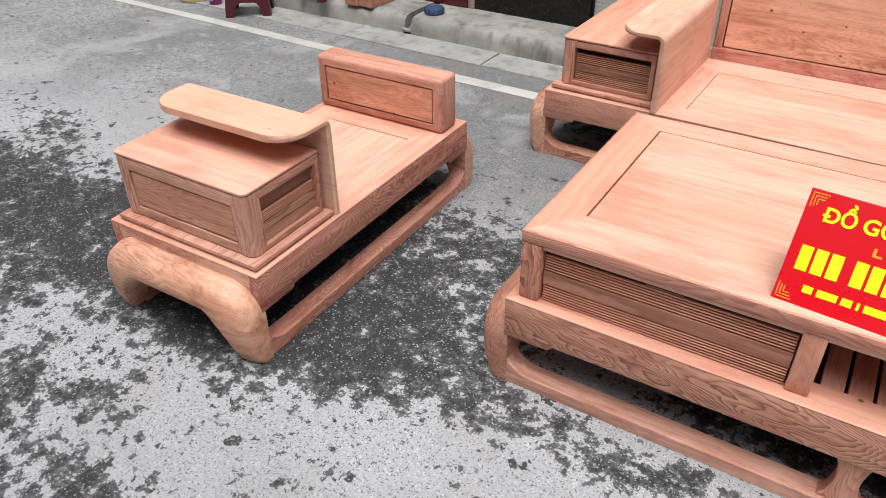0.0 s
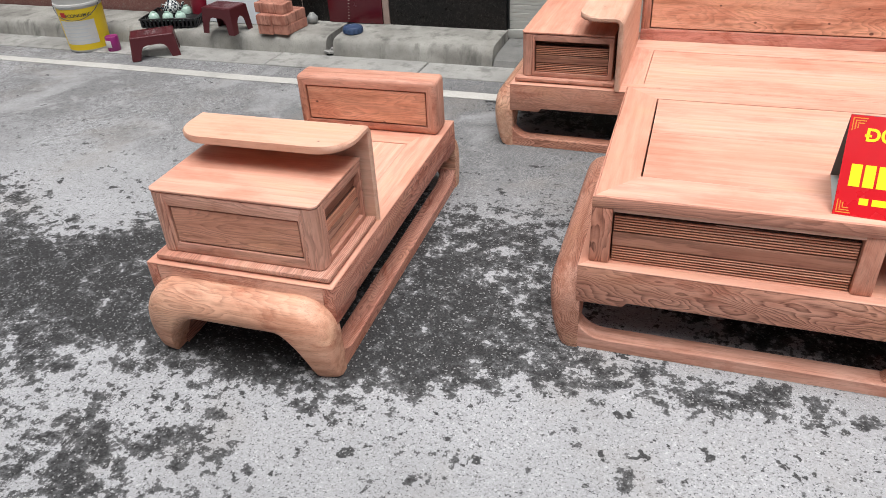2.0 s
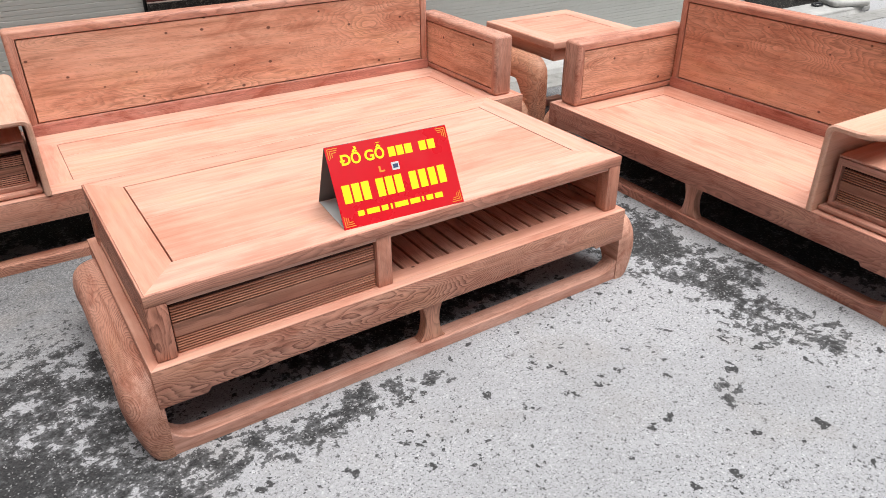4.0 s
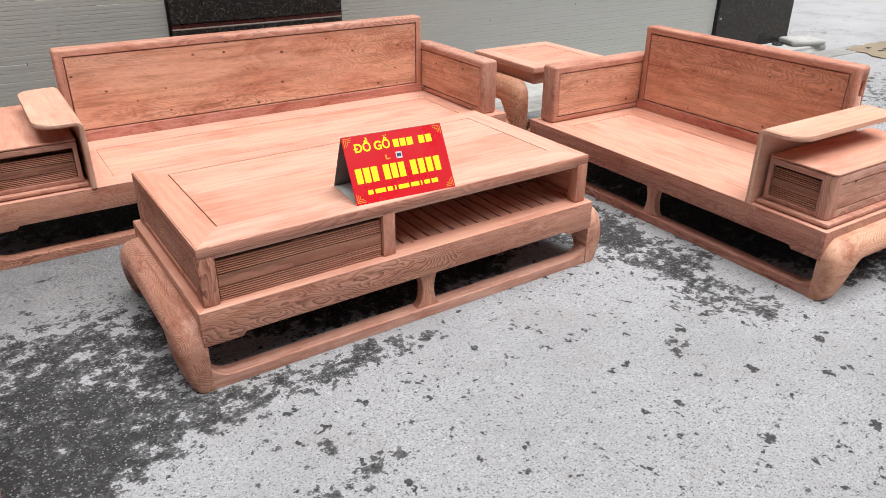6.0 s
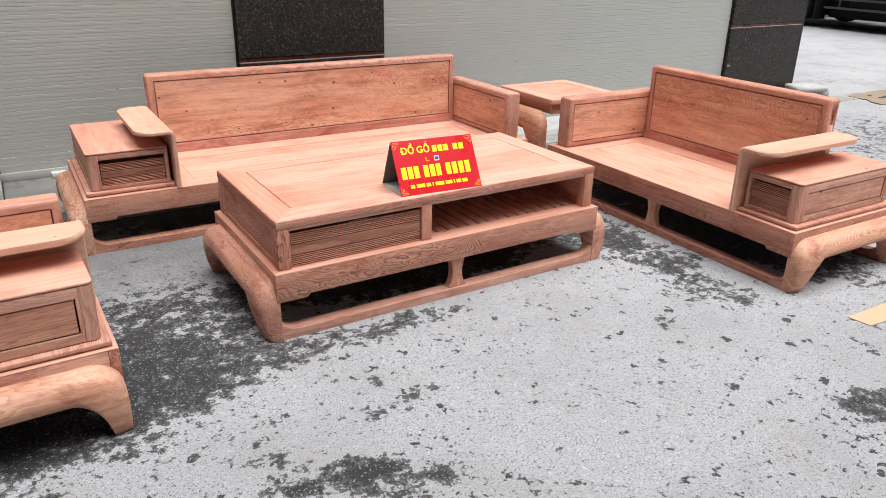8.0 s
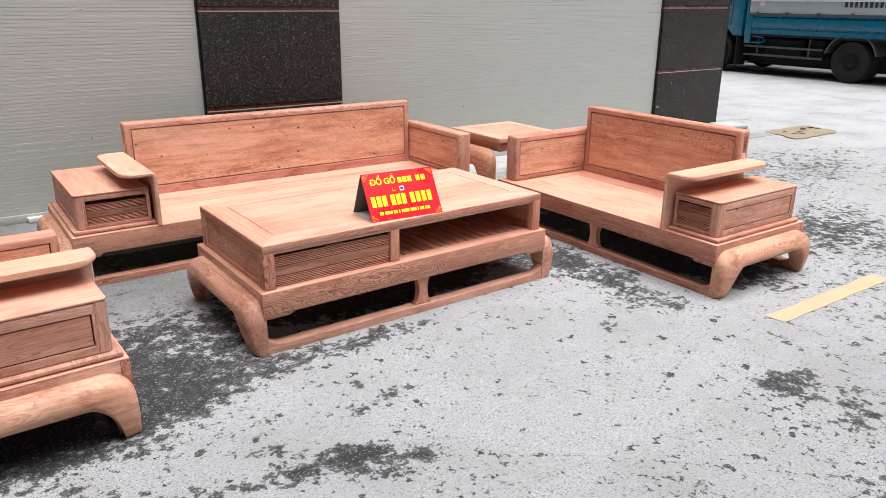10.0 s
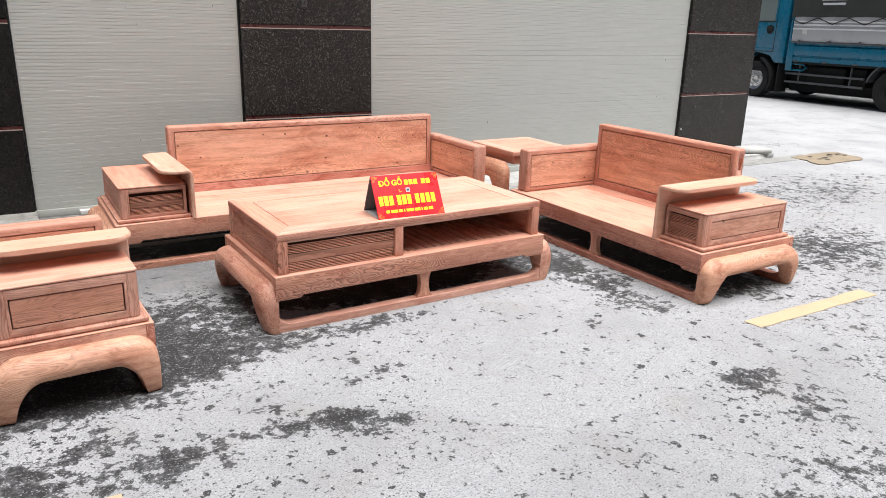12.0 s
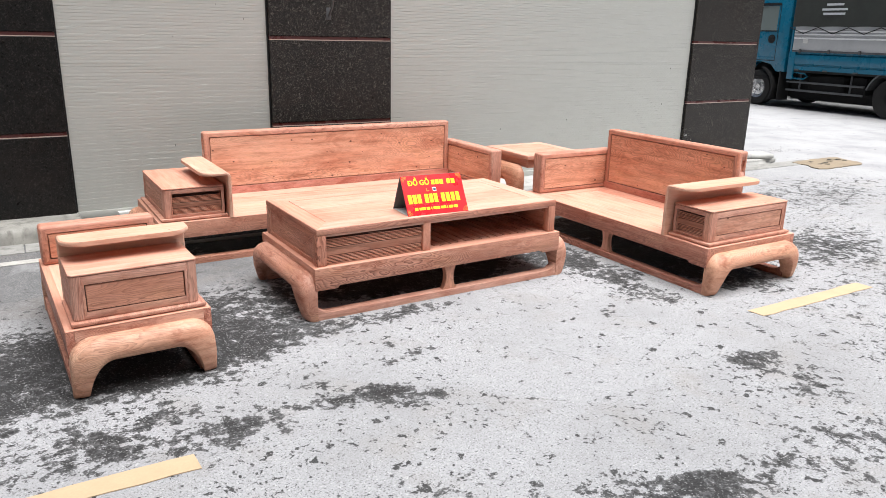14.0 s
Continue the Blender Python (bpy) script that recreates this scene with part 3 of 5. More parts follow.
def road_marks():
    rnd = random.Random(3)
    for x0, x1 in ((-2.75, -1.555), (1.59, 2.675), (5.85, 6.95)):
        # hand-laid dashes with slightly ragged edges
        low = [(x0 + (x1 - x0) * k / 12 + rnd.uniform(-0.004, 0.004), 0.283 + rnd.uniform(-0.004, 0.004)) for k in range(13)]
        high = [(x0 + (x1 - x0) * k / 12 + rnd.uniform(-0.004, 0.004) - 0.01, 0.385 + rnd.uniform(-0.004, 0.004)) for k in range(12, -1, -1)]
        ob = part("road_dash", prism(low + high, 0.0005, 0.004, "z"), YELLOW_LINE)
        tagged(ob, "cream yellow painted dash on the asphalt road", "road marking", "dashes along the road", "structure")
    low = [(-30 + 0.5 * k, 3.205 + rnd.uniform(-0.006, 0.006)) for k in range(66)]
    high = [(p[0], 3.285 + rnd.uniform(-0.006, 0.006)) for p in low[::-1]]
    ob = part("road_edge_line", prism(low + high, 0.0005, 0.004, "z"), WHITE_LINE)
    tagged(ob, "worn off-white edge line along the road", "road marking", "", "structure")


road_marks()


def kerb_run(x0, x1, seed):
    """A rounded cast kerb, 11 cm high, uneven along its length."""
    rnd = random.Random(seed)
    prof = [(3.695, 0.0), (3.705, 0.05), (3.715, 0.085), (3.735, 0.105), (3.765, 0.112), (3.82, 0.114), (3.98, 0.114), (4.06, 0.112), (4.06, 0.0)]
    bm = bmesh.new()
    n = max(3, int((x1 - x0) / 0.07))
    rows = []
    for k in range(n + 1):
        x = x0 + (x1 - x0) * k / n
        d = 0.010 * noise.noise((x * 2.1, seed, 0)) + 0.004 * noise.noise((x * 9, seed, 3))
        rows.append([bm.verts.new((x, y + (d if z < 0.111 else 0) + rnd.uniform(-0.002, 0.002), z + (d * 0.5 if z > 0.01 else 0))) for y, z in prof])
    for a, c in zip(rows, rows[1:]):
        for i in range(len(prof) - 1):
            bm.faces.new((a[i], c[i], c[i + 1], a[i + 1]))
    bm.faces.new(rows[0])
    bm.faces.new(rows[-1][::-1])
    bmesh.ops.recalc_face_normals(bm, faces=bm.faces[:])
    ob = part("kerb", bm, CONCRETE)
    return tagged(ob, "rough weathered grey concrete kerb with rounded edge", "kerb", "kerbs along the road", "structure")


kerb_run(-16, -2.685, 1)
kerb_run(-2.635, -1.605, 2)
# lower apron before the shutters
for xa, xb, stone, words in ((-1.60, 0.50, DAMP_CONCRETE, "low worn grey concrete apron before the shutter, damp"), (0.504, 6.35, PALE_CONCRETE, "low pale concrete apron before the wide shutter")):
    ob = part("pavement", prism([(3.70, 0.0), (3.72, 0.035), (3.80, 0.055), (4.30, 0.06), (4.30, 0.0)], xa, xb, "x"), stone)
    tagged(ob, words, "pavement", "", "structure")
ob = part("pavement_slab", box(5.35, 6.48, 3.72, 4.32, 0.0, 0.062, 0.016, 3), PALE_CONCRETE)
tagged(ob, "pale concrete slab at the foot of the corner pillar", "pavement", "", "structure")
# gutter slabs: flat strip between kerb and edge line
gutter = thing("gutter", pose(0, 0, 0), "flat pale grey concrete gutter slabs along the kerb", "gutter", "", "structure")
rnd = random.Random(5)
x = -12.0
while x < 6.2:
    w = 1.0
    part("slab", box(x + 0.004, x + w - 0.004, 3.47 + rnd.uniform(-0.006, 0.006), 3.70, -0.02, 0.006 + rnd.uniform(-0.001, 0.002), 0.003, 1), GUTTER, gutter)
    x += w
# hole between the kerb ends, its shade painted as a black block
ob = part("drain_gap", box(-2.75, -2.63, 3.70, 4.05, 0.0, 0.02, 0.0), CHASSIS)
tagged(ob, "gap between two kerb ends, its shade painted black", "drain", "", "structure")


def pillar(name, x0, x1, label, rise=0.0, first=0.0):
    """A wall pier clad with large polished granite panels; dark red strips run between them."""
    root = thing(name, pose(0, 0, 0), label, "pillar", "granite pillars of the building", "structure")
    stone = BLACK_GRANITE if x0 < -2 else GRANITE
    part("core", box(x0 + 0.01, x1 - 0.01, WALL_Y + 0.03, 4.9, 0, 3.4, 0), stone, root)
    zs = [0.055, 0.742 + rise + first, 1.462 + rise, 2.182 + rise, 2.902 + rise, 3.4]
    for k, (a, c) in enumerate(zip(zs, zs[1:])):
        top = c - (0.034 if k < 4 else 0)
        part("granite_panel", box(x0, x1, WALL_Y, WALL_Y + 0.035, a + 0.001, top, 0.0025, 1), stone, root)
        if k < 4:
            part("red_strip", box(x0 + 0.001, x1 - 0.001, WALL_Y + 0.006, WALL_Y + 0.034, top + 0.007, c - 0.001, 0.002, 1), RED_STRIP, root, "dark red stone strip")
            part("joint", box(x0 + 0.001, x1 - 0.001, WALL_Y + 0.003, WALL_Y + 0.034, top + 0.0005, top + 0.0065, 0), PALE_STRIP, root, "thin pale joint")
    return root


pillar("pillar_1", -2.385, -1.616, "dark speckled granite pillar with thin red strips")
pillar("pillar_2", -0.028, 1.100, "dark speckled granite pillar between two roller shutters")
p3 = pillar("pillar_3", 5.078, 6.225, "dark speckled granite corner pillar beside the side street", 0.024, 0.022)
part("sticker", box(5.10, 5.135, WALL_Y - 0.0015, WALL_Y - 0.0002, 0.368, 0.386, 0), GREY_RIM, p3, "small pale sticker")
part("granite_return", box(6.226, 6.26, WALL_Y + 0.002, 12.0, 0.0, 3.4, 0.002, 1), GRANITE, p3)


def shutter(name, x0, x1):
    """A roller shutter: each slat has a rounded upper belly and a small groove."""
    root = thing(name, pose(0, 0, 0), "closed grey-green metal roller shutter with narrow slats", "roller shutter", "shutters", "structure")
    y, pitch = WALL_Y + 0.040, 0.0478
    prof = []
    for dy, z in ((-0.0004, 0.0002), (-0.0004, 0.0020), (-0.0036, 0.0029), (-0.0038, 0.0100), (-0.0038, 0.0228), (-0.0016, 0.0231), (-0.0016, 0.0240), (-0.0036, 0.0250), (-0.0038, 0.0370), (-0.0037, 0.0471), (-0.0032, 0.0477), (0.010, 0.0477), (0.010, 0.0002)):
        prof.append((dy, z))
    bm = prism(prof, x0, x1, "x")
    first = part("slat", bm, SHUTTER, root)
    for f in first.data.polygons:
        f.use_smooth = False
    first.location = (0, y, 0.115)
    for k in range(1, 68):
        s = new("slat", first.data)
        s.parent, s.location = root, (0, y + 0.0008 * math.sin(k * 0.7), 0.115 + pitch * k)
    part("bottom_bar", box(x0, x1, y - 0.016, y + 0.02, 0.058, 0.114, 0.004), SHUTTER, root)
    # shade beside the pillars, added as thin black strips
    for xa in (x0, x1 - 0.012):
        part("guide_rail", box(xa, xa + 0.012, y - 0.012, y + 0.012, 0.056, 3.39, 0.001, 1), BLACK_PLASTIC, root, "dark strip standing in for shade at the shutter edge")
    rnd = random.Random(int(x0 * 100))
    for k in range(5):
        xa, za = rnd.uniform(x0 + 0.05, x1 - 0.05), rnd.uniform(0.5, 2.2)
        part("scuff", box(xa, xa + 0.004, y - 0.0045, y - 0.0025, za, za + rnd.uniform(0.008, 0.020), 0), CHASSIS, root, "small dark scuff mark")
    return root


shutter("shutter_1", -1.614, -0.030)
shutter("shutter_2", 1.102, 5.076)

ob = part("wall_north_upper", box(-20, 6.2, WALL_Y + 0.02, 4.9, 3.4, 9.0, 0), PLASTER)
tagged(ob, "plain grey plaster wall above the shutters", "wall", "", "structure")
ob = part("wall_behind_shutters", box(-1.7, 5.1, 4.30, 4.4, 0, 3.4, 0), PLASTER)
tagged(ob, "plain wall behind the roller shutters", "wall", "", "structure")
ob = part("wall_north_west", box(-20, -3.30, 4.55, 4.9, 0, 3.4, 0), PLASTER)
tagged(ob, "plain dark recess wall of the neighbouring shop", "wall", "", "structure")
# out of view; height, distance and end set to block sky light
ob = part("wall_south", box(-40, 0.5, -5.7, -5.3, 0, 15.0, 0), PLASTER)
tagged(ob, "unseen plain grey wall across the road, holding sky light off", "wall", "", "structure")
# added close behind the truck to shade the ground there
ob = part("wall_far_east", box(16.3, 16.7, 0.5, 60, 0, 8.0, 0), PLASTER)
tagged(ob, "added plain grey wall beyond the side street, darkening the ground behind the truck", "wall", "", "structure")

# neighbouring shop front: granite piece, tiled maroon pier, step, maroon door
pier = thing("tiled_pier", pose(0, 0, 0), "maroon tiled pier with a raw white plaster edge", "pillar", "", "structure")
for z0, z1 in ((0.115, 0.272), (0.276, 0.70), (0.704, 1.13), (1.134, 1.56), (1.564, 2.4), (2.404, 3.4)):
    for xa, xb in ((-2.815, -2.608), (-2.605, -2.432)) if z0 == 0.276 else ((-2.815, -2.432),):
        part("tile", box(xa, xb, WALL_Y - 0.012, WALL_Y + 0.024, z0, z1, 0.002, 1), MAROON_TILE, pier)
part("tile_bed", box(-2.814, -2.433, WALL_Y - 0.010, WALL_Y + 0.022, 0.116, 3.39, 0), PALE_STRIP, pier, "pale joint filling between tiles")
part("backing", box(-2.83, -2.39, WALL_Y + 0.031, 4.9, 0.0, 3.4, 0), PLASTER, pier)
part("edge_strip", box(-2.430, -2.387, WALL_Y - 0.006, WALL_Y + 0.03, 0.115, 3.4, 0.003), PALE_STRIP, pier, "rough whitish plaster edge")
for k in range(7):
    part("scratch", box(-2.679 + 0.002 * k, -2.667 + 0.002 * k, WALL_Y - 0.0135, WALL_Y - 0.0125, 0.14 + 0.019 * k, 0.1425 + 0.019 * k, 0), PALE_STRIP, pier, "small pale scratch mark")
gw = thing("granite_wall", pose(0, 0, 0), "dark granite cladding beside the maroon pier", "wall", "", "structure")
part("granite_panel", box(-3.012, -2.817, WALL_Y + 0.004, WALL_Y + 0.04, 0.11, 3.4, 0.002, 1), BLACK_GRANITE, gw)
part("joint", box(-3.0155, -3.0125, WALL_Y + 0.006, WALL_Y + 0.04, 0.11, 3.4, 0), PALE_STRIP, gw)
part("granite_panel", box(-3.36, -3.016, WALL_Y + 0.004, WALL_Y + 0.04, 0.11, 3.4, 0.002, 1), BLACK_GRANITE, gw)
part("backing", box(-3.37, -2.83, WALL_Y + 0.041, 4.9, 0.0, 3.4, 0), PLASTER, gw)
STEP_STONE = granite("pink_speckled_stone", (0.16, 0.075, 0.065))
ob = part("door_step", box(-8.0, -3.40, 4.07, 4.56, 0.0, 0.225, 0.012), STEP_STONE)
tagged(ob, "polished pinkish speckled stone door step", "step", "", "structure")
door = thing("door_1", pose(0, 0, 0), "closed dark maroon panelled shop door", "door", "", "structure")
part("door_leaf", box(-8.0, -3.40, 4.40, 4.50, 0.226, 3.39, 0.004), MAROON_TILE, door)
for k in range(6):
    part("door_rib", box(-8.0, -3.41, 4.388, 4.399, 0.27 + 0.32 * k, 0.285 + 0.32 * k, 0.003), BLACK_PLASTIC, door)


# ---- furniture ----
class Piece:
    """Collects the parts of one piece of furniture; with flip, left and right change places over its length."""

    def __init__(self, name, m, label, category, length, flip=False, group=""):
        self.root, self.length, self.flip = thing(name, m, label, category, group), length, flip

    def add(self, name, bm, material, parent=None, label=""):
        if self.flip:
            for v in bm.verts:
                v.co.x = self.length - v.co.x
            bmesh.ops.reverse_faces(bm, faces=bm.faces[:])
        return part(name, bm, material, parent or self.root, label)


def curve_at(points, z):
    for (u0, z0), (u1, z1) in zip(points, points[1:]):
        if z1 <= z <= z0:
            t = (z0 - z) / (z0 - z1)
            return u0 + (u1 - u0) * t
    return points[-1][0]


BULGE = [(0.010, 1.0), (0.034, 0.985), (0.055, 0.95), (0.071, 0.89), (0.081, 0.81), (0.086, 0.70), (0.086, 0.56), (0.081, 0.42), (0.073, 0.28), (0.063, 0.15), (0.055, 0.07), (0.046, 0.025), (0.030, 0.0)]


def leg_arch(depth, top=0.258, reach=1.0, legw=0.085, arch=0.156, turn=0.085, side=0.105, drop=0.095):
    """The rolled end of a base: a round beam across the end that bends down into two fat legs. It bulges towards -x."""
    bm = bmesh.new()
    es = [0.0, 0.004, 0.010, 0.018, 0.028, 0.040, 0.054, 0.068, legw, legw + 0.0006, side]
    es += [legw + turn * (1 - math.cos(math.pi / 2 * k / 9)) for k in range(1, 10)]
    half = depth / 2
    es = sorted({round(e, 4) for e in es if e < half}) + [half]
    ys = es + [depth - e for e in es[-2::-1]]
    na = 18
    outer, inner = [], []
    for y in ys:
        e = min(y, depth - y)
        k = math.sqrt(max(0.0, 1 - ((side - e) / side) ** 2)) if e < side else 1.0
        ztop = top - (1 - k) * drop
        if e <= legw:
            zlow = 0.0
        elif e < legw + turn:
            zlow = arch * math.sqrt(max(0.0, 1 - (1 - (e - legw) / turn) ** 2))
        else:
            zlow = arch
        o, i = [], []
        for a in range(na + 1):
            t = a / na
            t = 0.5 - 0.5 * math.cos(math.pi * t)
            z = ztop + (zlow - ztop) * t
            u = curve_at(BULGE, min(1.0, z / ztop)) * reach
            u *= 0.55 + 0.45 * k
            if zlow > 0.0 and z - zlow < 0.04:
                u -= 0.030 * (1 - (z - zlow) / 0.04) ** 2
            ys_ = y
            if z < arch and e <= legw + turn:
                # the feet taper towards the ground
                thin = e * (0.66 + 0.34 * (z / arch) ** 0.8)
                ys_ = thin if y < depth / 2 else depth - thin
            o.append(bm.verts.new((-u, ys_, z)))
            i.append(bm.verts.new((0.012, ys_, z)))
        outer.append(o)
        inner.append(i)
    m = len(ys)
    for j in range(m - 1):
        for a in range(na):
            bm.faces.new((outer[j][a], outer[j + 1][a], outer[j + 1][a + 1], outer[j][a + 1]))
            bm.faces.new((inner[j][a], inner[j][a + 1], inner[j + 1][a + 1], inner[j + 1][a]))
        bm.faces.new((outer[j][0], inner[j][0], inner[j + 1][0], outer[j + 1][0]))
        bm.faces.new((outer[j][na], outer[j + 1][na], inner[j + 1][na], inner[j][na]))
    for j in (0, m - 1):
        for a in range(na):
            bm.faces.new((outer[j][a], outer[j][a + 1], inner[j][a + 1], inner[j][a]))
    bmesh.ops.recalc_face_normals(bm, faces=bm.faces[:])
    return bm


def mirrored(bm, length):
    for v in bm.verts:
        v.co.x = length - v.co.x
    bmesh.ops.reverse_faces(bm, faces=bm.faces[:])
    return bm


def base(P, L, D, struts=(), seat_top=0.295, top=0.258, low=0.172, leg=PZ, rail=FX, far_reach=1.0, apron=FX):
    """Rolled ends, ground rails, struts and the apron boards."""
    P.add("rolled_leg_frame", leg_arch(D, top), leg)
    P.add("rolled_leg_frame", mirrored(leg_arch(D, top, far_reach), L), leg)
    r, h = 0.085, 0.040
    for y0 in (0.004, D - 0.066):
        pts = [(0.0, 0.0), (L, 0.0), (L, h + r)]
        pts += [(L - r + r * math.cos(a), h + r - r * math.sin(a)) for a in (math.pi / 2 * k / 6 for k in range(1, 7))]
        pts += [(r - r * math.sin(a), h + r - r * math.cos(a)) for a in (math.pi / 2 * k / 6 for k in range(0, 6))]
        pts += [(0.0, h + r)]
        P.add("ground_rail", prism(pts, y0, y0 + 0.062, "y", 0.004, 1), rail)
    for x in struts:
        side = []
        for k in range(9):
            t = k / 8
            side.append((0.026 + 0.018 * (2 * t - 1) ** 2 + (0.006 if t == 0 else 0), h + (low + 0.018 - h) * t))
        pts = [(x - w, z) for w, z in side] + [(x + w, z) for w, z in side[::-1]]
        P.add("strut", prism(pts, 0.016, 0.058, "y", 0.003, 1), FZ)
        P.add("strut", prism(pts, D - 0.058, D - 0.016, "y", 0.003, 1), FZ)
    n0, n1 = 0.13, 0.015
    z1 = seat_top - 0.005
    pts = [(0.0, low), (n0, low), (n0 + 0.012, low + n1), (L - n0 - 0.012, low + n1), (L - n0, low), (L, low), (L, z1), (0.0, z1)]
    P.add("apron_board", prism(pts, 0.0, 0.032, "y", 0.002), apron)
    P.add("apron_board", prism(pts, D - 0.032, D, "y", 0.002), apron)
    for x0 in (0.0, L - 0.03):
        P.add("apron_end", box(x0 + 0.001, x0 + 0.029, 0.033, D - 0.033, low, z1, 0.002), FY)
    # a mitred border lies on the aprons, its edge slightly rounded
    P.add("apron_cap", ring(0.0, L, 0.0, D, 0.0303, 0.0322, z1 + 0.0002, seat_top, 0.0035), (WX, WY))


def seat(P, L, D, px0, px1, py0, py1, z=0.295, seam=None):
    """A framed seat: a mitred border and sunken panel boards with a dark joint round them."""
    g = 0.0020
    P.add("seat_frame", ring(0.0306, L - 0.0306, 0.0326, D - 0.0326, (px0 - 0.0306, L - 0.0306 - px1), (py0 - 0.0326, D - 0.0326 - py1), z - 0.03, z + 0.0006, 0.0016), (WX, WY))
    ys = [py0 + g, py1 - g] if seam is None else [py0 + g, seam, py1 - g]
    for a, c in zip(ys, ys[1:]):
        P.add("seat_panel", box(px0 + g, px1 - g, a, c - (0.0012 if c != ys[-1] else 0), z - 0.028, z - 0.0004, 0.0012, 1), WX)
    # underside painted near black, so little light bounces beneath the seat
    P.add("seat_bottom", box(0.031, L - 0.031, 0.033, D - 0.033, z - 0.06, z - 0.0305, 0), SHADE_BACKING)


def framed_panel(P, name, x0, x1, y0, y1, z0, z1, border, plane, rails, gap=0.0055, sunk=0.003, edge=0.012):
    """A thick mitred frame with a sunken panel on both sides. plane: the axis across it; rails: height of the bottom and top board."""
    if plane == "y":
        P.add(name + "_frame", ring(x0, x1, z0, z1, border, rails, y0, y1, edge, "y"), (MX, MZ))
        a, c = x0 + border + gap, x1 - border - gap
        P.add(name + "_panel", box(a, c, y0 + sunk, y1 - sunk, z0 + rails[0] + gap, z1 - rails[1] - gap, 0.0015, 1), PX)
        P.add(name + "_core", box(a - 0.004, c + 0.004, y0 + 0.028, y1 - 0.028, z0 + rails[0] - 0.001, z1 - rails[1] + 0.001, 0), DX)
    else:
        P.add(name + "_frame", ring(y0, y1, z0, z1, border, rails, x0, x1, edge, "x"), (MY, MZ))
        a, c = y0 + border + gap, y1 - border - gap
        P.add(name + "_panel", box(x0 + sunk, x1 - sunk, a, c, z0 + rails[0] + gap, z1 - rails[1] - gap, 0.0015, 1), PY)
        P.add(name + "_core", box(x0 + 0.028, x1 - 0.028, a - 0.004, c + 0.004, z0 + rails[0] - 0.001, z1 - rails[1] + 0.001, 0), DY)


def arched_recess(P, x, y):
    """Cuts a small arched niche into the end face of a back frame."""
    pts = [(y - 0.020, 0.640), (y + 0.020, 0.640)] + [(y + 0.020 * math.cos(a), 0.700 + 0.022 * math.sin(a)) for a in (math.pi * k / 10 for k in range(11))]
    tmp = P.add("cutter", prism(pts, x - 0.02, x + 0.016, "x"), DX)
    frame_ob = [o for o in P.root.children if o.name.startswith("back_frame")][0]
    cut = frame_ob.modifiers.new("niche", "BOOLEAN")
    cut.operation, cut.solver, cut.object = "DIFFERENCE", "EXACT", tmp
    me = bpy.data.meshes.new_from_object(frame_ob.evaluated_get(bpy.context.evaluated_depsgraph_get()))
    frame_ob.modifiers.clear()
    frame_ob.data = me
    bpy.data.objects.remove(tmp)


def ribbed_drawer(P, x0, x1, z0, z1, y, ribs=6, slot=0.02, thick=0.016, recess=0.03):
    """A drawer front: fine ribs above and below a flat band, with a finger gap along the top."""
    # the near-black body puts shade into the grooves between the ribs
    body = P.add("drawer", box(x0, x1, y, y + thick, z0, z1 - slot, 0.0015, 1), SHADE_BACKING, None, "ribbed wooden drawer front")
    P.add("drawer_recess", box(x0 - 0.012, x1 + 0.012, y + thick + recess, y + thick + recess + 0.005, z0, z1 + 0.012, 0), DX, body)
    h = z1 - slot - z0
    band = h * 0.32
    step = (h - band) / 2 / ribs
    for k in range(2 * ribs):
        za = z0 + step * k + (band if k >= ribs else 0)
        P.add("rib", box(x0 + 0.002, x1 - 0.002, y - 0.0068, y + 0.001, za + step * 0.10, za + step * 0.64, 0.0016, 1), RX, body)
    zb = z0 + step * ribs
    P.add("band", box(x0 + 0.001, x1 - 0.001, y - 0.0075, y + 0.001, zb + 0.001, zb + band - step * 0.4, 0.0016, 1), DX, body)
    return body


def bent_armrest(P, x, z0, z1, y0, y1, reach=0.19, thick=0.022, r=0.034, corner=0.092):
    """A board that stands on the seat and bends over at the top to a shelf above the drawer box (towards -x)."""
    bm = bmesh.new()
    path = [(x, z0)] + [(x, z0 + (z1 - r - z0) * k / 3) for k in (1, 2, 3)]
    path += [(x - r + r * math.cos(a), z1 - r + r * math.sin(a)) for a in (math.pi / 2 * k / 8 for k in range(1, 9))]
    far = x - reach
    path += [(x - r + (far + corner - x + r) * k / 2, z1) for k in (1, 2)]
    path += [(far + corner - corner * math.sin(a), z1) for a in (math.pi / 2 * k / 8 for k in range(1, 9))]
    rows = []
    for i, (px, pz) in enumerate(path):
        qx, qz = path[max(0, i - 1)]
        sx, sz = path[min(len(path) - 1, i + 1)]
        tx, tz = sx - qx, sz - qz
        n = math.hypot(tx, tz) or 1
        nx, nz = -tz / n, tx / n
        cut = 0.0
        if pz >= z1 - 1e-6 and px < far + corner:
            d = (far + corner - px) / corner
            cut = corner * (1 - math.sqrt(max(0.0, 1 - d * d)))
        a, c = y0 + cut, y1 - cut
        e = 0.006
        sect = [(0.0, a + e), (0.0, c - e), (e, c), (thick - e, c), (thick, c - e), (thick, a + e), (thick - e, a), (e, a)]
        rows.append([bm.verts.new((px + nx * d, yy, pz + nz * d)) for d, yy in sect])
    for p, q in zip(rows, rows[1:]):
        for k in range(8):
            bm.faces.new((p[k], p[(k + 1) % 8], q[(k + 1) % 8], q[k]))
    bm.faces.new(rows[0])
    bm.faces.new(rows[-1][::-1])
    bmesh.ops.recalc_face_normals(bm, faces=bm.faces[:])
    P.add("bent_armrest", bm, SAP)


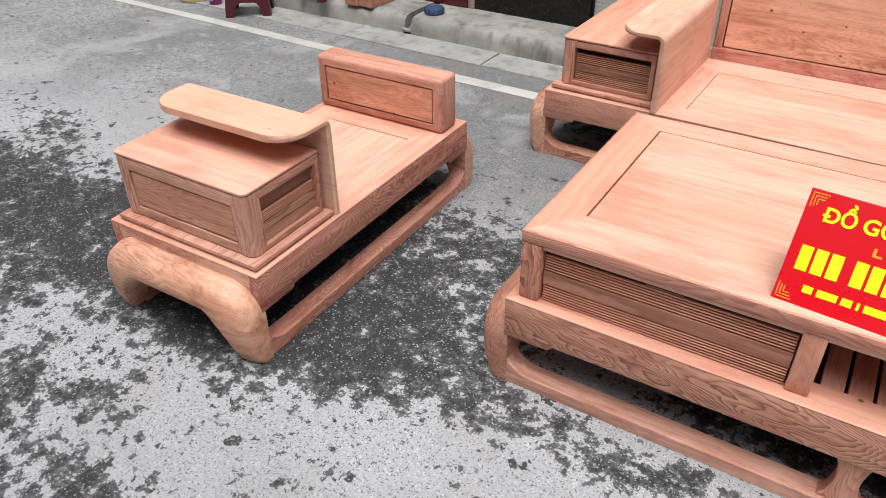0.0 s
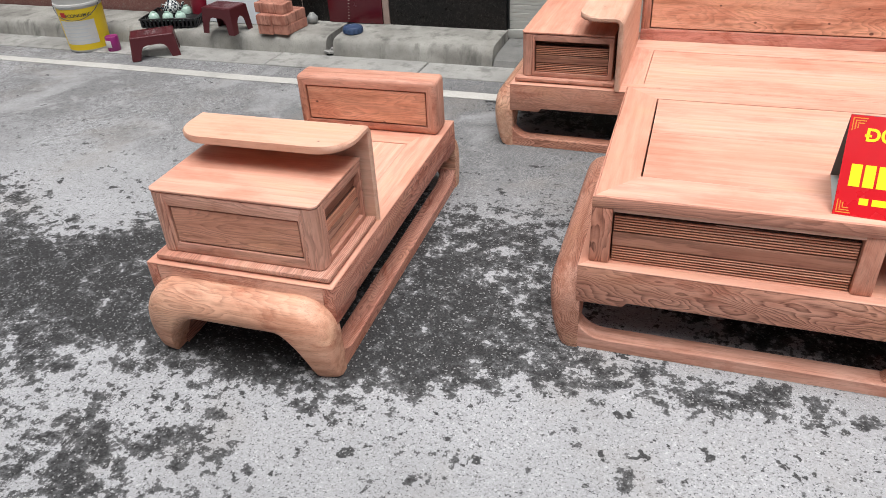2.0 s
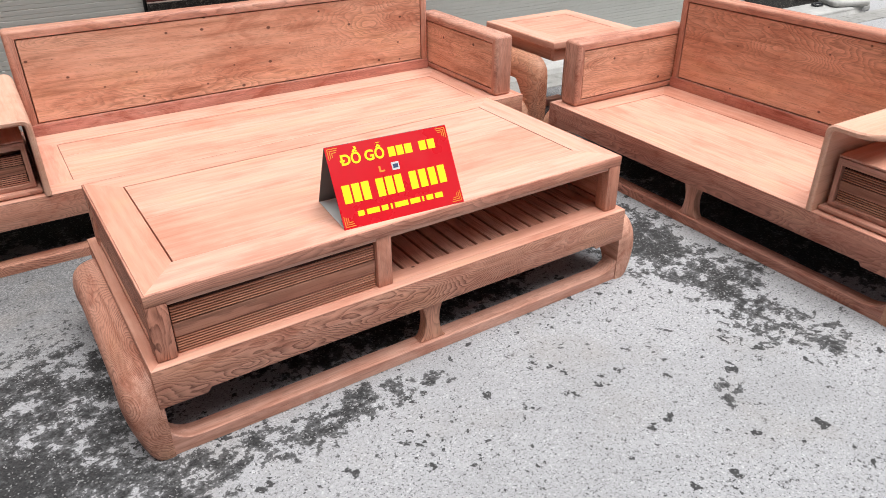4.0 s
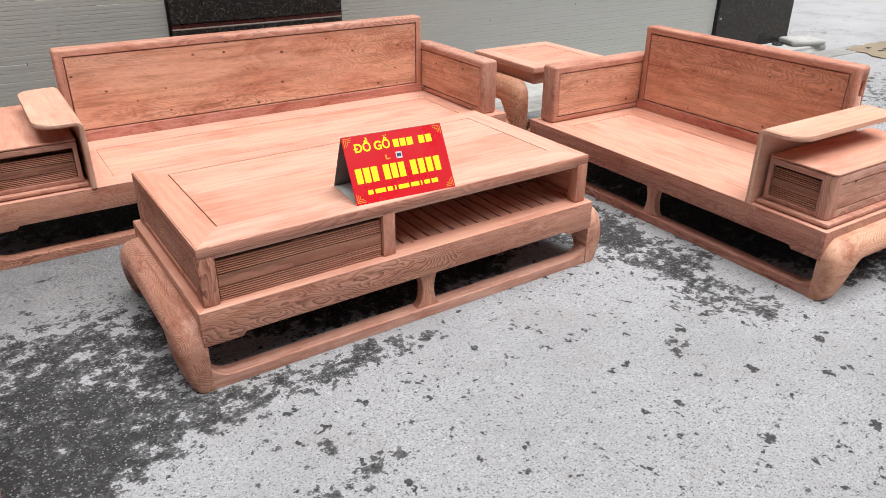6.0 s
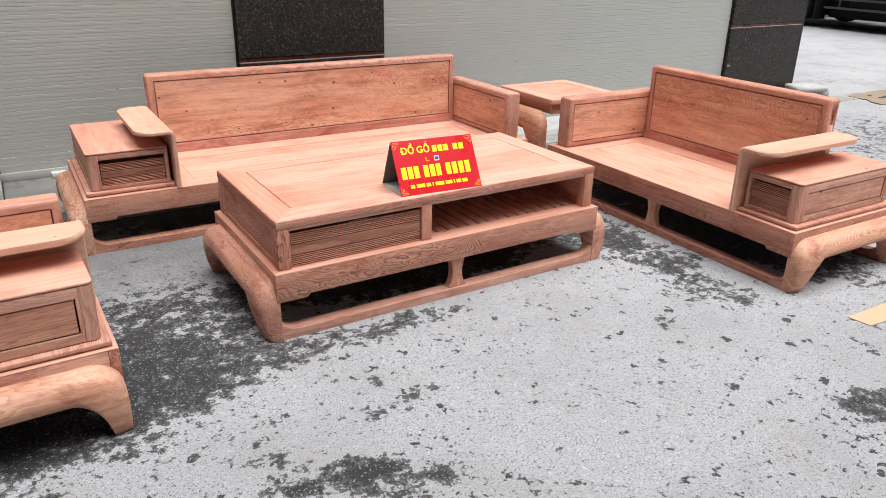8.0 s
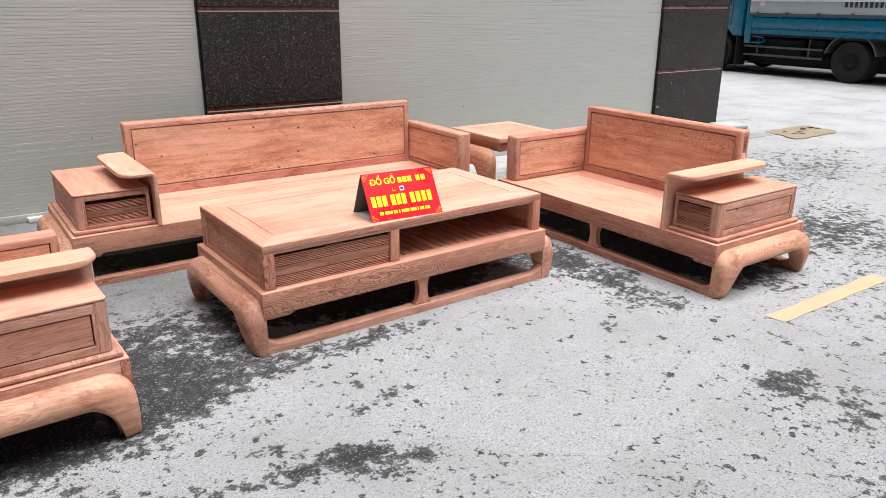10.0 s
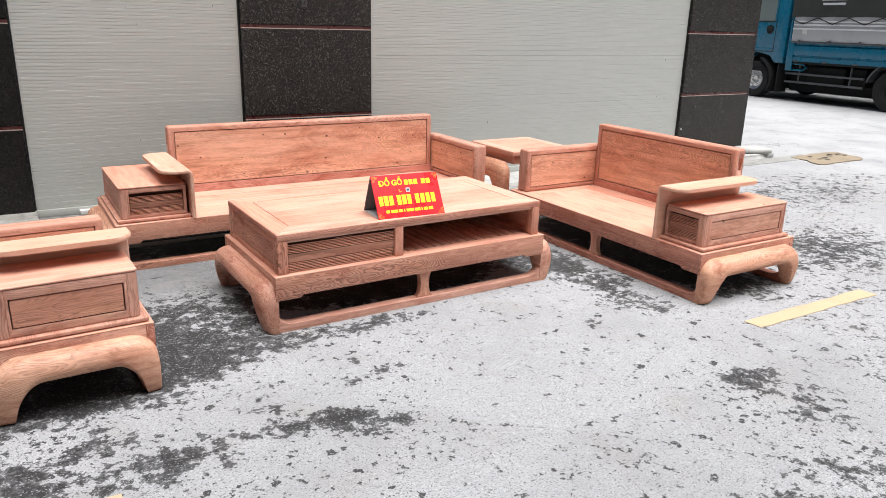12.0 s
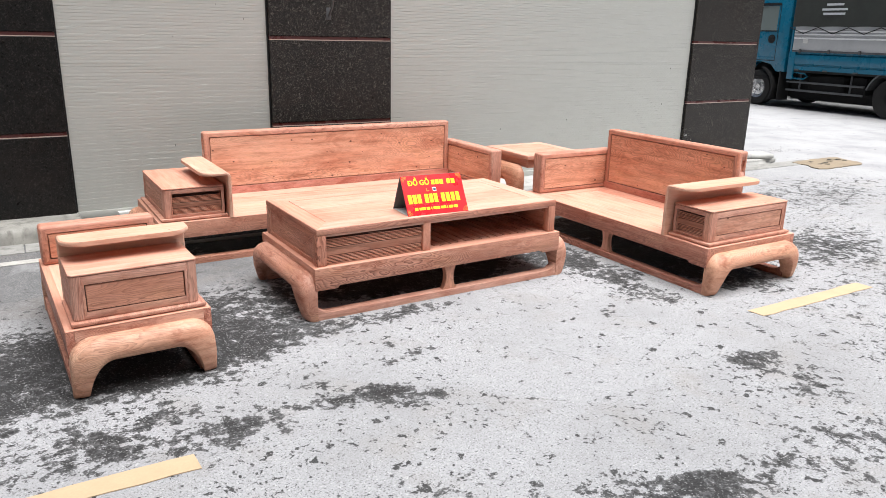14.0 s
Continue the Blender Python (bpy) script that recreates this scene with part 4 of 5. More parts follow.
def drawer_box(P, w, D, y0, y1, z0=0.295, z1=0.512, slot=0.018, ribs=5, recess=0.03):
    """The low cabinet on one end of a seat, x 0.042 to w: cut corners at its outer end, framed sides, a ribbed drawer."""
    P.add("plinth_foot", box(0.026, w - 0.006, y0 - 0.014, y1 + 0.002, z0, z0 + 0.0045, 0), DX)
    P.add("plinth", box(0.016, w + 0.004, y0 - 0.024, y1 + 0.012, z0 + 0.0046, z0 + 0.021, 0.004), MX)
    za, x0, x1 = z0 + 0.0228, 0.042, w - 0.010
    cut, c = 0.012, 0.044
    zt = z1 - 0.0108
    P.add("box_top", prism([(x0 + cut, y0 - 0.001), (x1, y0 - 0.001), (x1, y1), (x0 + cut, y1), (x0 - 0.001, y1 - cut), (x0 - 0.001, y0 + cut)], z1 - 0.008, z1, "z", 0.0025, 2), WY)
    for ya, s in ((y0, 1), (y1, -1)):
        r = 0.024
        arc = [(x0 + r - r * math.sin(a), ya + s * (r - r * math.cos(a))) for a in (math.pi / 2 * k / 5 for k in range(6))]
        pts = [(x0 + c, ya)] + arc + [(x0, ya + s * c), (x0 + c, ya + s * c)]
        P.add("corner_post", prism(pts, za + 0.0003, zt, "z", 0.0015, 1), MZ)
    P.add("box_front_frame", ring(x0 + c + 0.0003, x1 - 0.001, za, zt, (0.010, 0.018), (0.018, 0.026), y0 + 0.001, y0 + 0.034, 0.003, "y"), (MX, MZ))
    ya, yb = y0 + c + 0.0003, y1 - c - 0.0003
    P.add("box_side_frame", ring(ya, yb, za, zt, 0.012, (0.032, 0.038), x0 + 0.001, x0 + 0.03, 0.003, "x"), (MY, MZ))
    P.add("box_side_panel", box(x0 + 0.004, x0 + 0.018, ya + 0.017, yb - 0.017, za + 0.037, zt - 0.043, 0.0015, 1), BROWN)
    P.add("box_back", box(x0 + c + 0.001, x1, y1 - 0.03, y1 - 0.001, za, zt, 0.002), MX)
    P.add("box_inner_side", box(x1 - 0.02, x1 - 0.001, y0 + 0.0345, y1 - 0.031, za, zt, 0.002), MY)
    # near-black core, the shade seen through the open gaps
    P.add("box_core", box(x0 + 0.012, x1 - 0.012, y0 + 0.09, y1 - 0.012, z0 + 0.0205, z1 - 0.0078, 0), SHADE_BACKING)
    P.add("box_lining", box(x0 + 0.031, x1 - 0.021, y0 + 0.075, y0 + 0.08, za, zt, 0), DX)
    ribbed_drawer(P, x0 + c + 0.013, x1 - 0.021, za + 0.020, zt - 0.0265, y0 + 0.018, ribs, slot, recess=recess)


def lounge(name, m, label, category, L, D, w, arm_w, arm_top, back, seat_py, flip=False, struts=(), arm_y=(0.045, None), shelf_y=(0.0, 0.67), box_y=(0.05, None), group="", seam=None, shelf_top=0.602, back_from=0.034, slot=0.022, reach=0.19, box_top=0.512, inset=0.045, recess=0.03, apron=FX):
    P = Piece(name, m, label, category, L, flip, group)
    base(P, L, D, struts, rail=apron, apron=apron)
    ax0 = L - inset - arm_w
    seat(P, L, D, w + 0.034 + 0.085, ax0 - 0.09, seat_py[0], seat_py[1], 0.295, seam)
    y1 = box_y[1] or D - 0.05
    drawer_box(P, w, D, box_y[0], y1, z1=box_top, slot=slot, recess=recess)
    bent_armrest(P, w + 0.03, 0.2955, shelf_top, shelf_y[0], shelf_y[1], reach)
    ay1 = arm_y[1] or D - 0.03
    # the low arm at the other end, a thick framed panel
    framed_panel(P, "arm", ax0, L - inset, arm_y[0], ay1, 0.2955, arm_top, 0.037, "x", (0.031, 0.038), edge=0.016)
    if back:
        by = D - 0.12
        framed_panel(P, "back", w + back_from, ax0 - 0.001, by, by + 0.09, 0.2955, back, 0.042, "y", (0.056, 0.037), edge=0.016)
        P.add("back_foot_rail", box(w + back_from + 0.002, ax0 - 0.003, by - 0.005, by - 0.0003, 0.2958, 0.2955 + 0.054, 0.0015, 1), ROSY, None, "rosy mottled bottom rail")
        arched_recess(P, w + back_from, by + 0.047)
    return P


ROSE = "raw pinkish-brown hardwood"
lounge("long_sofa", pose(-1.235, 2.705, 0, 0, 0, 0.3), ROSE + " sofa with rolled legs, drawer box and panelled back", "sofa",
       2.755, 0.84, 0.444, 0.105, 0.605, 0.772, (0.105, 0.56), seam=0.40, group="wooden lounge set", shelf_y=(-0.006, 0.70))
lounge("two_seat_sofa", pose(1.56, 2.545, 0, 0, 0, -90), ROSE + " two-seat sofa with drawer box at one end", "sofa",
       1.845, 0.84, 0.345, 0.11, 0.614, 0.782, (0.12, 0.58), flip=True, slot=0.010, shelf_top=0.627, inset=0.030, struts=(0.90,), apron=RUDDY, group="wooden lounge set", shelf_y=(-0.01, 0.72), back_from=0.063)
lounge("low_chair", pose(-1.305, 1.10, 0, 0, 0, 92.0), ROSE + " backless low chair with drawer box and low arm", "chair",
       1.165, 0.60, 0.358, 0.11, 0.505, None, (0.11, 0.49), arm_y=(0.02, 0.59), shelf_top=0.618, shelf_y=(0.008, 0.562), slot=0.050, recess=-0.010, box_top=0.522, box_y=(0.038, 0.56), apron=RUDDY, group="wooden lounge set")


def coffee_table(m):
    L, D = 1.692, 0.86
    P = Piece("coffee_table", m, ROSE + " coffee table with ribbed drawer and open slatted shelf", "table", L, False, "wooden lounge set")
    base(P, L, D, (0.865,), 0.297, leg=LZ, rail=MX, far_reach=1.2)
    # top of the base: a light border with a slatted shelf between
    P.add("base_border", ring(0.0306, L - 0.0306, 0.0326, D - 0.0326, 0.06, 0.055, 0.265, 0.2976, 0.0016), (WX, WY))
    x0, x1, y0, y1 = 0.025, L - 0.025, 0.025, D - 0.025
    n, a, c = 15, 0.745, x1 - 0.06
    for k in range(n):
        xa = a + (c - a) * k / n
        P.add("shelf_slat", box(xa + 0.0042, xa + (c - a) / n - 0.0042, 0.088, D - 0.088, 0.272, 0.2955, 0.002, 1), MY)
    # shelf underside painted near black for shade
    P.add("shelf_bottom", box(0.092, L - 0.092, 0.089, D - 0.089, 0.252, 0.265, 0), SHADE_BACKING)
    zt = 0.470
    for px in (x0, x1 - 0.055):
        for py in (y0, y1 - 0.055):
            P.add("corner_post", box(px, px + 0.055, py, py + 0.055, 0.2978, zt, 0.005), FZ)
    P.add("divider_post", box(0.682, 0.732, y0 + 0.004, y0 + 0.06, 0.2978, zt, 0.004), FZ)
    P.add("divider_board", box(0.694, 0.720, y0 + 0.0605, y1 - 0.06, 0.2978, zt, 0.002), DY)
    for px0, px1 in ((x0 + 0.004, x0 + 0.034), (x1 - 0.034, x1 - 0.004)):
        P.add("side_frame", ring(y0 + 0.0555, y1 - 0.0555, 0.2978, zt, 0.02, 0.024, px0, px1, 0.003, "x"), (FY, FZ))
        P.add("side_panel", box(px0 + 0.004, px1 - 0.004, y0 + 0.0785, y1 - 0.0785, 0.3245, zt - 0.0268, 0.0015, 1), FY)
    # the shade inside the shelf is painted onto its back board
    P.add("back_board", box(x0 + 0.056, x1 - 0.056, y1 - 0.034, y1 - 0.01, 0.2978, zt, 0.002), SHADE_BACKING)
    P.add("top_rail", box(x0 + 0.0555, x1 - 0.0555, y0 + 0.006, y0 + 0.04, zt - 0.012, zt - 0.0005, 0.002), WX)
    ribbed_drawer(P, x0 + 0.058, 0.680, 0.300, zt - 0.0135, y0 + 0.022, 6, 0.012)
    P.add("drawer_grip", box(0.34, 0.43, y0 + 0.0145, y0 + 0.0152, zt - 0.0235, zt - 0.0205, 0), DX)
    # framed top
    e = 0.006
    P.add("top_border", ring(x0 + e, x1 - e, y0 + e, y1 - e, 0.110 - e, (0.135 - e, 0.10 - e), zt + 0.0003, 0.505, 0.002), (WX, WY))
    # added strips: the top's edge shade is put into their darker wood
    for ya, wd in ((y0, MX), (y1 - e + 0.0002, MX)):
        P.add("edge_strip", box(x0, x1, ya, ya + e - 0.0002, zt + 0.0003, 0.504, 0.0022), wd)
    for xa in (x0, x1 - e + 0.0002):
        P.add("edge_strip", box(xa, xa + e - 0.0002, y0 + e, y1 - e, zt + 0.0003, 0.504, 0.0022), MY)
    ym = (y0 + y1) / 2 + 0.03
    P.add("top_panel", box(x0 + 0.1150, x1 - 0.1125, y0 + 0.1372, ym - 0.0006, zt + 0.003, 0.5043, 0.001, 1), WX)
    P.add("top_panel", box(x0 + 0.1150, x1 - 0.1125, ym + 0.0006, y1 - 0.1022, zt + 0.003, 0.5043, 0.001, 1), WX)
    return P


TABLE = pose(0.140, 1.830, 0, 0, 0, 1.2) @ pose(-0.84, -0.425, 0)
coffee_table(TABLE)


def end_table(m):
    L, D = 0.60, 0.61
    P = Piece("end_table", m, ROSE + " square end table with rolled legs", "table", L, False, "wooden lounge set")
    P.add("rolled_leg_frame", leg_arch(D - 0.06, 0.47, 0.85, 0.085, 0.33, 0.12, 0.09), PZ).location = (-0.015, 0.03, 0)
    P.add("rolled_leg_frame", mirrored(leg_arch(D - 0.06, 0.47, 0.85, 0.085, 0.33, 0.12, 0.09), L), PZ).location = (-0.005, 0.03, 0)
    P.add("apron_board", box(0.03, L - 0.03, 0.03, 0.055, 0.452, 0.5195, 0.004), WX)
    P.add("apron_board", box(0.03, L - 0.03, D - 0.055, D - 0.03, 0.452, 0.5195, 0.004), WX)
    P.add("apron_end", box(0.03, 0.055, 0.0555, D - 0.0555, 0.452, 0.5195, 0.004), WY)
    P.add("apron_end", box(L - 0.055, L - 0.03, 0.0555, D - 0.0555, 0.452, 0.5195, 0.004), WY)
    P.add("top_border", ring(0.0, L, 0.0, D, 0.10, 0.10, 0.52, 0.56, 0.008), (WX, WY))
    P.add("top_panel", box(0.1025, L - 0.1025, 0.1025, D - 0.1025, 0.525, 0.5593, 0.001, 1), WX)
    for y in (0.03, D - 0.09):
        P.add("ground_rail", box(0.04, L - 0.04, y, y + 0.06, 0.0, 0.04, 0.004), WX)


end_table(pose(1.655, 2.655, 0))


def table_sign(m):
    """A folded sheet-metal tent sign; its writing that may not be lettered stands as plain bars."""
    W, H, back = 0.395, 0.243, 0.215
    root = thing("table_sign", m, "red folded sheet sign with yellow lettering, standing on the coffee table", "sign")
    lean = math.atan2(0.125, 0.215)
    front = pose(0, 0, 0, 90 - math.degrees(lean))
    fr = part("front_sheet", box(0, W, 0, H, -0.002, 0.0, 0.0006, 1), SIGN_RED, root, "red printed front sheet")
    fr.matrix_local = front
    top = (front @ Vector((0, H, 0)))
    bl = math.hypot(back - top.y, top.z)
    bk = part("back_sheet", box(0, W, -bl, 0, -0.002, 0.0, 0.0006, 1), SIGN_GREY, root, "plain grey back sheet")
    bk.matrix_local = Matrix.Translation((0, top.y, top.z)) @ pose(0, 0, 0, 180 - math.degrees(math.atan2(top.z, back - top.y)))
    part("bottom_sheet", box(0.001, W - 0.001, 0.004, back - 0.004, 0.0005, 0.002, 0), SIGN_PALE, root, "pale bottom sheet")

    def bar(x0, x1, y0, y1, material=SIGN_YELLOW, name="bar", h=0.0006):
        ob = part(name, box(x0, x1, y0, y1, 0.0001, h, 0), material, root)
        ob.matrix_local = front

    lettering("DỒ", 0.043, SIGN_YELLOW, root, front @ pose(0.071, 0.196, 0.0006), "lettering", 0.0012)
    lettering("GỖ", 0.043, SIGN_YELLOW, root, front @ pose(0.146, 0.196, 0.0006), "lettering", 0.0012)
    bar(0.037, 0.052, 0.1925, 0.1985, SIGN_YELLOW, "letter_stroke", 0.001)
    # second half of the top line
    for x0, x1 in ((0.190, 0.212), (0.217, 0.239), (0.244, 0.268), (0.292, 0.315), (0.321, 0.345)):
        bar(x0, x1, 0.181, 0.210)
    # large middle line
    for k, x0 in enumerate((0.022, 0.052, 0.082, 0.128, 0.158, 0.188, 0.236, 0.268, 0.300, 0.332)):
        bar(x0, x0 + 0.024, 0.072, 0.126)
    # small bottom line
    for x0, x1 in ((0.052, 0.072), (0.080, 0.120), (0.127, 0.148), (0.156, 0.162), (0.170, 0.213), (0.220, 0.253), (0.260, 0.266), (0.274, 0.297), (0.304, 0.330)):
        bar(x0, x1, 0.030, 0.046)
    bar(0.190, 0.214, 0.140, 0.164, WHITE_PLASTIC, "badge")
    bar(0.194, 0.210, 0.146, 0.158, BLUE_PLASTIC, "badge_mark", 0.0009)
    bar(0.148, 0.154, 0.142, 0.160, SIGN_GOLD, "handset_mark")
    bar(0.154, 0.166, 0.142, 0.147, SIGN_GOLD, "handset_mark")
    for cx, sx in ((0.006, 1), (W - 0.006, -1)):
        for cy, sy in ((0.006, 1), (H - 0.006, -1)):
            for k in range(3):
                a, c = 0.006 * k, 0.032 - 0.009 * k
                xs = sorted((cx + sx * a, cx + sx * (a + c)))
                ys = sorted((cy + sy * a, cy + sy * (a + 0.0022)))
                bar(xs[0], xs[1], ys[0], ys[1], SIGN_GOLD, "corner_ornament")
                xs = sorted((cx + sx * a, cx + sx * (a + 0.0022)))
                ys = sorted((cy + sy * (a + 0.003), cy + sy * (a + c)))
                bar(xs[0], xs[1], ys[0], ys[1], SIGN_GOLD, "corner_ornament")
    return root


table_sign(pose(-0.093, 1.462, 0.5055, 0, 0, -3.5))


# ---- things by the kerb ----
def stool(m, label):
    """A moulded low plastic stool: slotted seat, arched skirts that run down into four flared legs."""
    root = thing("plastic_stool", m, label, "stool", "maroon plastic stools")
    h = 0.165
    part("seat", ring(-0.125, 0.125, -0.09, 0.09, 0.035, 0.028, h - 0.014, h, 0.007), MAROON_PLASTIC, root)
    for k in range(6):
        y = -0.055 + 0.022 * k
        part("seat_slat", box(-0.0895, 0.0895, y - 0.008, y + 0.008, h - 0.012, h - 0.001, 0.002, 1), MAROON_PLASTIC, root)

    def side(half, reach, flare, turn):
        # one arched side wall, leaning outwards towards the ground
        low = [(-half - flare, 0.0), (-half - flare + 0.050, 0.0), (-half + 0.052, 0.072), (-half + 0.068, 0.094), (-half + 0.090, 0.102)]
        top = [(-half, h - 0.006)]
        pts = low + [(-p, q) for p, q in low[::-1]] + [(half, h - 0.006)] + top
        bm = prism(pts, -0.005, 0.0, "y")
        for v in bm.verts:
            v.co.y -= reach + flare * (1 - v.co.z / h)
        return part("skirt", bm, MAROON_PLASTIC, root), turn

    for half, reach, turn in ((0.128, 0.088, 0), (0.128, 0.088, 180), (0.0925, 0.123, 90), (0.0925, 0.123, 270)):
        ob, turn = side(half, reach, 0.015, turn)
        ob.matrix_local = pose(0, 0, 0, 0, 0, turn)
    return root


stool(pose(-3.84, 3.52, 0.004, 0, 0, 38), "small maroon plastic stool standing on the gutter").scale = (1.05, 1.05, 0.88)
stool(pose(-3.41, 3.745, 0.114, 0, 0, -6), "small maroon plastic stool standing on the kerb").scale = (0.88, 0.88, 1.0)


def bucket(m):
    root = thing("paint_bucket", m, "used white paint bucket with yellow label, at the roadside", "bucket")
    r0, r1, h = 0.128, 0.148, 0.36
    out = [(r0, 0.0), (r0 + 0.004, 0.006), (r1 - 0.004, h - 0.06), (r1 + 0.006, h - 0.058), (r1 + 0.006, h - 0.045), (r1, h - 0.043), (r1 + 0.004, h - 0.012), (r1 + 0.008, h), (r1 - 0.004, h), (r1 - 0.008, h - 0.02), (r0 - 0.002, 0.01), (0.0, 0.01)]
    part("tub", lathe(out, 40), WHITE_PLASTIC, root)

    def wrap(name, a0, a1, z0, z1, off, material, label=""):
        bm = bmesh.new()
        n = 18
        rows = []
        for k in range(n + 1):
            a = radians(a0 + (a1 - a0) * k / n)
            rows.append([])
            for z in (z0, z1):
                r = r0 + 0.004 + (r1 - r0 - 0.008) * (z - 0.006) / (h - 0.066) + off
                for rr in (r, r - 0.001):
                    rows[-1].append(bm.verts.new((rr * math.cos(a), rr * math.sin(a), z)))
        for p, q in zip(rows, rows[1:]):
            bm.faces.new((p[0], q[0], q[2], p[2]))
            bm.faces.new((p[2], q[2], q[3], p[3]))
            bm.faces.new((p[0], p[1], q[1], q[0]))
        part(name, bm, material, root, label)

    wrap("label", -215, 30, 0.015, 0.285, 0.0012, YELLOW_LABEL, "yellow printed label")
    wrap("label_sheet", -140, -42, 0.055, 0.21, 0.0022, WHITE_PLASTIC, "white text panel of the label")
    for k in range(5):
        wrap("text_bar", -134, -55 - 6 * (k % 3), 0.08 + 0.024 * k, 0.087 + 0.024 * k, 0.003, PALE_INK)
    wrap("red_mark", -128, -112, 0.235, 0.265, 0.003, RED_INK)
    # word on the label, letter by letter round the tub
    for k, ch in enumerate("ECONOMIC"):
        a = radians(-108 + (0, 7.5, 16, 25.5, 35, 45, 52.5, 58)[k])
        rr = r1 + 0.0005
        lettering(ch, 0.030, DARK_INK, root, Matrix.Translation((rr * math.cos(a), rr * math.sin(a), 0.245)) @ pose(0, 0, 0, 90, 0, math.degrees(a) + 90), "letter", 0.0006)
    bm = bmesh.new()
    pts = [(0.153 * math.cos(radians(a)), 0.153 * math.sin(radians(a)), 0.335 - 0.17 * math.sin(radians((a + 175) * 180 / 170)) ** 0.8 * 0.7) for a in range(-175, -4, 10)]
    tube(pts, 0.0025, bm)
    part("wire_handle", bm, STEEL, root, "thin wire carrying handle")
    return root


def tube(pts, r, bm, n=6):
    rows = []
    for i, p in enumerate(pts):
        a, c = Vector(pts[max(0, i - 1)]), Vector(pts[min(len(pts) - 1, i + 1)])
        q = (c - a).to_track_quat("Z", "Y")
        rows.append([bm.verts.new(Vector(p) + q @ Vector((r * math.cos(2 * math.pi * k / n), r * math.sin(2 * math.pi * k / n), 0))) for k in range(n)])
    for p, q in zip(rows, rows[1:]):
        for k in range(n):
            bm.faces.new((p[k], p[(k + 1) % n], q[(k + 1) % n], q[k]))
    bm.faces.new(rows[0][::-1])
    bm.faces.new(rows[-1])
    return bm


bucket(pose(-4.42, 3.565, 0.004, 0, 0, 25))
bm = bmesh.new()
stick = part("tool_handle", tube([(0, 0, 0.0), (0.01, 0.01, 0.22), (0.03, 0.03, 0.48)], 0.019, bm, 12), BLACK_PLASTIC)
stick.matrix_world = pose(-4.44, 3.60, 0.0145, 4, 6, 0)
tagged(stick, "thick black tool handle standing in the paint bucket", "tool")

can = thing("small_can", pose(-4.19, 3.53, 0.004), "small pink and purple printed can", "can")
part("body", lathe([(0.040, 0), (0.042, 0.004), (0.042, 0.092), (0.039, 0.096), (0.036, 0.094), (0.0, 0.093)], 24), PINK, can)
part("label_patch", box(-0.02, 0.022, -0.0435, -0.0405, 0.03, 0.075, 0.001), WHITE_PLASTIC, can, "pale label patch")


def tea_tray(m):
    """An open plastic basket tray."""
    root = thing("plastic_tray", m, "black openwork plastic tray holding tea cups", "tray")
    part("floor", box(-0.19, 0.19, -0.14, 0.14, 0.0, 0.006, 0.002), BLACK_PLASTIC, root)
    part("rim", ring(-0.20, 0.20, -0.15, 0.15, 0.012, 0.012, 0.052, 0.062, 0.003), BLACK_PLASTIC, root)
    part("drip_plate", box(-0.186, 0.186, -0.136, 0.136, 0.034, 0.042, 0.002), BLACK_PLASTIC, root)
    for k in range(14):
        x = -0.19 + 0.0285 * k
        for y in (-0.149, 0.141):
            part("lattice", box(x, x + 0.014, y, y + 0.008, 0.004, 0.0525, 0.001, 1), BLACK_PLASTIC, root)
    for k in range(10):
        y = -0.135 + 0.0285 * k
        for x in (-0.199, 0.191):
            part("lattice", box(x, x + 0.008, y, y + 0.014, 0.004, 0.0525, 0.001, 1), BLACK_PLASTIC, root)
    return root


TRAY = pose(-3.895, 3.86, 0.114, 0, 0, 14)
tea_tray(TRAY)


def cup(m):
    ob = part("tea_cup", lathe([(0.036, 0.0), (0.037, 0.004), (0.033, 0.030), (0.022, 0.044), (0.017, 0.046), (0.017, 0.052), (0.014, 0.052), (0.013, 0.047), (0.0, 0.046)], 20), CUP)
    ob.matrix_world = m
    tagged(ob, "pale green glazed tea cup, turned upside down on the tray", "cup", "tea cups on the tray")


for cx, cy in ((-0.115, -0.09), (-0.015, -0.095), (0.075, -0.095), (0.055, 0.06), (0.135, 0.075)):
    cup(TRAY @ pose(cx, cy, 0.0425))

CHECK, nt, bs = node_mat("checked_glaze", 0.2)
chk = nd(nt, "ShaderNodeTexChecker", Scale=62.0, Color1=(0.62, 0.64, 0.62, 1), Color2=(0.02, 0.03, 0.04, 1))
nt.links.new(coords(nt), chk.inputs["Vector"])
nt.links.new(chk.outputs["Color"], bs.inputs["Base Color"])
pot = thing("teapot", TRAY @ pose(-0.035, 0.045, 0.0425), "small black and white checked teapot on the tray", "teapot")
part("body", lathe([(0.030, 0), (0.046, 0.012), (0.056, 0.036), (0.052, 0.064), (0.036, 0.082), (0.030, 0.084), (0.0, 0.086)], 24), CHECK, pot)
part("lid", lathe([(0.029, 0.0835), (0.024, 0.094), (0.008, 0.099), (0.010, 0.108), (0.0, 0.112)], 20), CHECK, pot)
bm = bmesh.new()
part("spout", tube([(0.045, 0, 0.03), (0.068, 0, 0.045), (0.078, 0, 0.07), (0.088, 0, 0.078)], 0.008, bm), CHECK, pot)
bm = bmesh.new()
part("handle", tube([(-0.045, 0, 0.062), (-0.072, 0, 0.064), (-0.080, 0, 0.045), (-0.066, 0, 0.026), (-0.05, 0, 0.024)], 0.0055, bm), CHECK, pot)


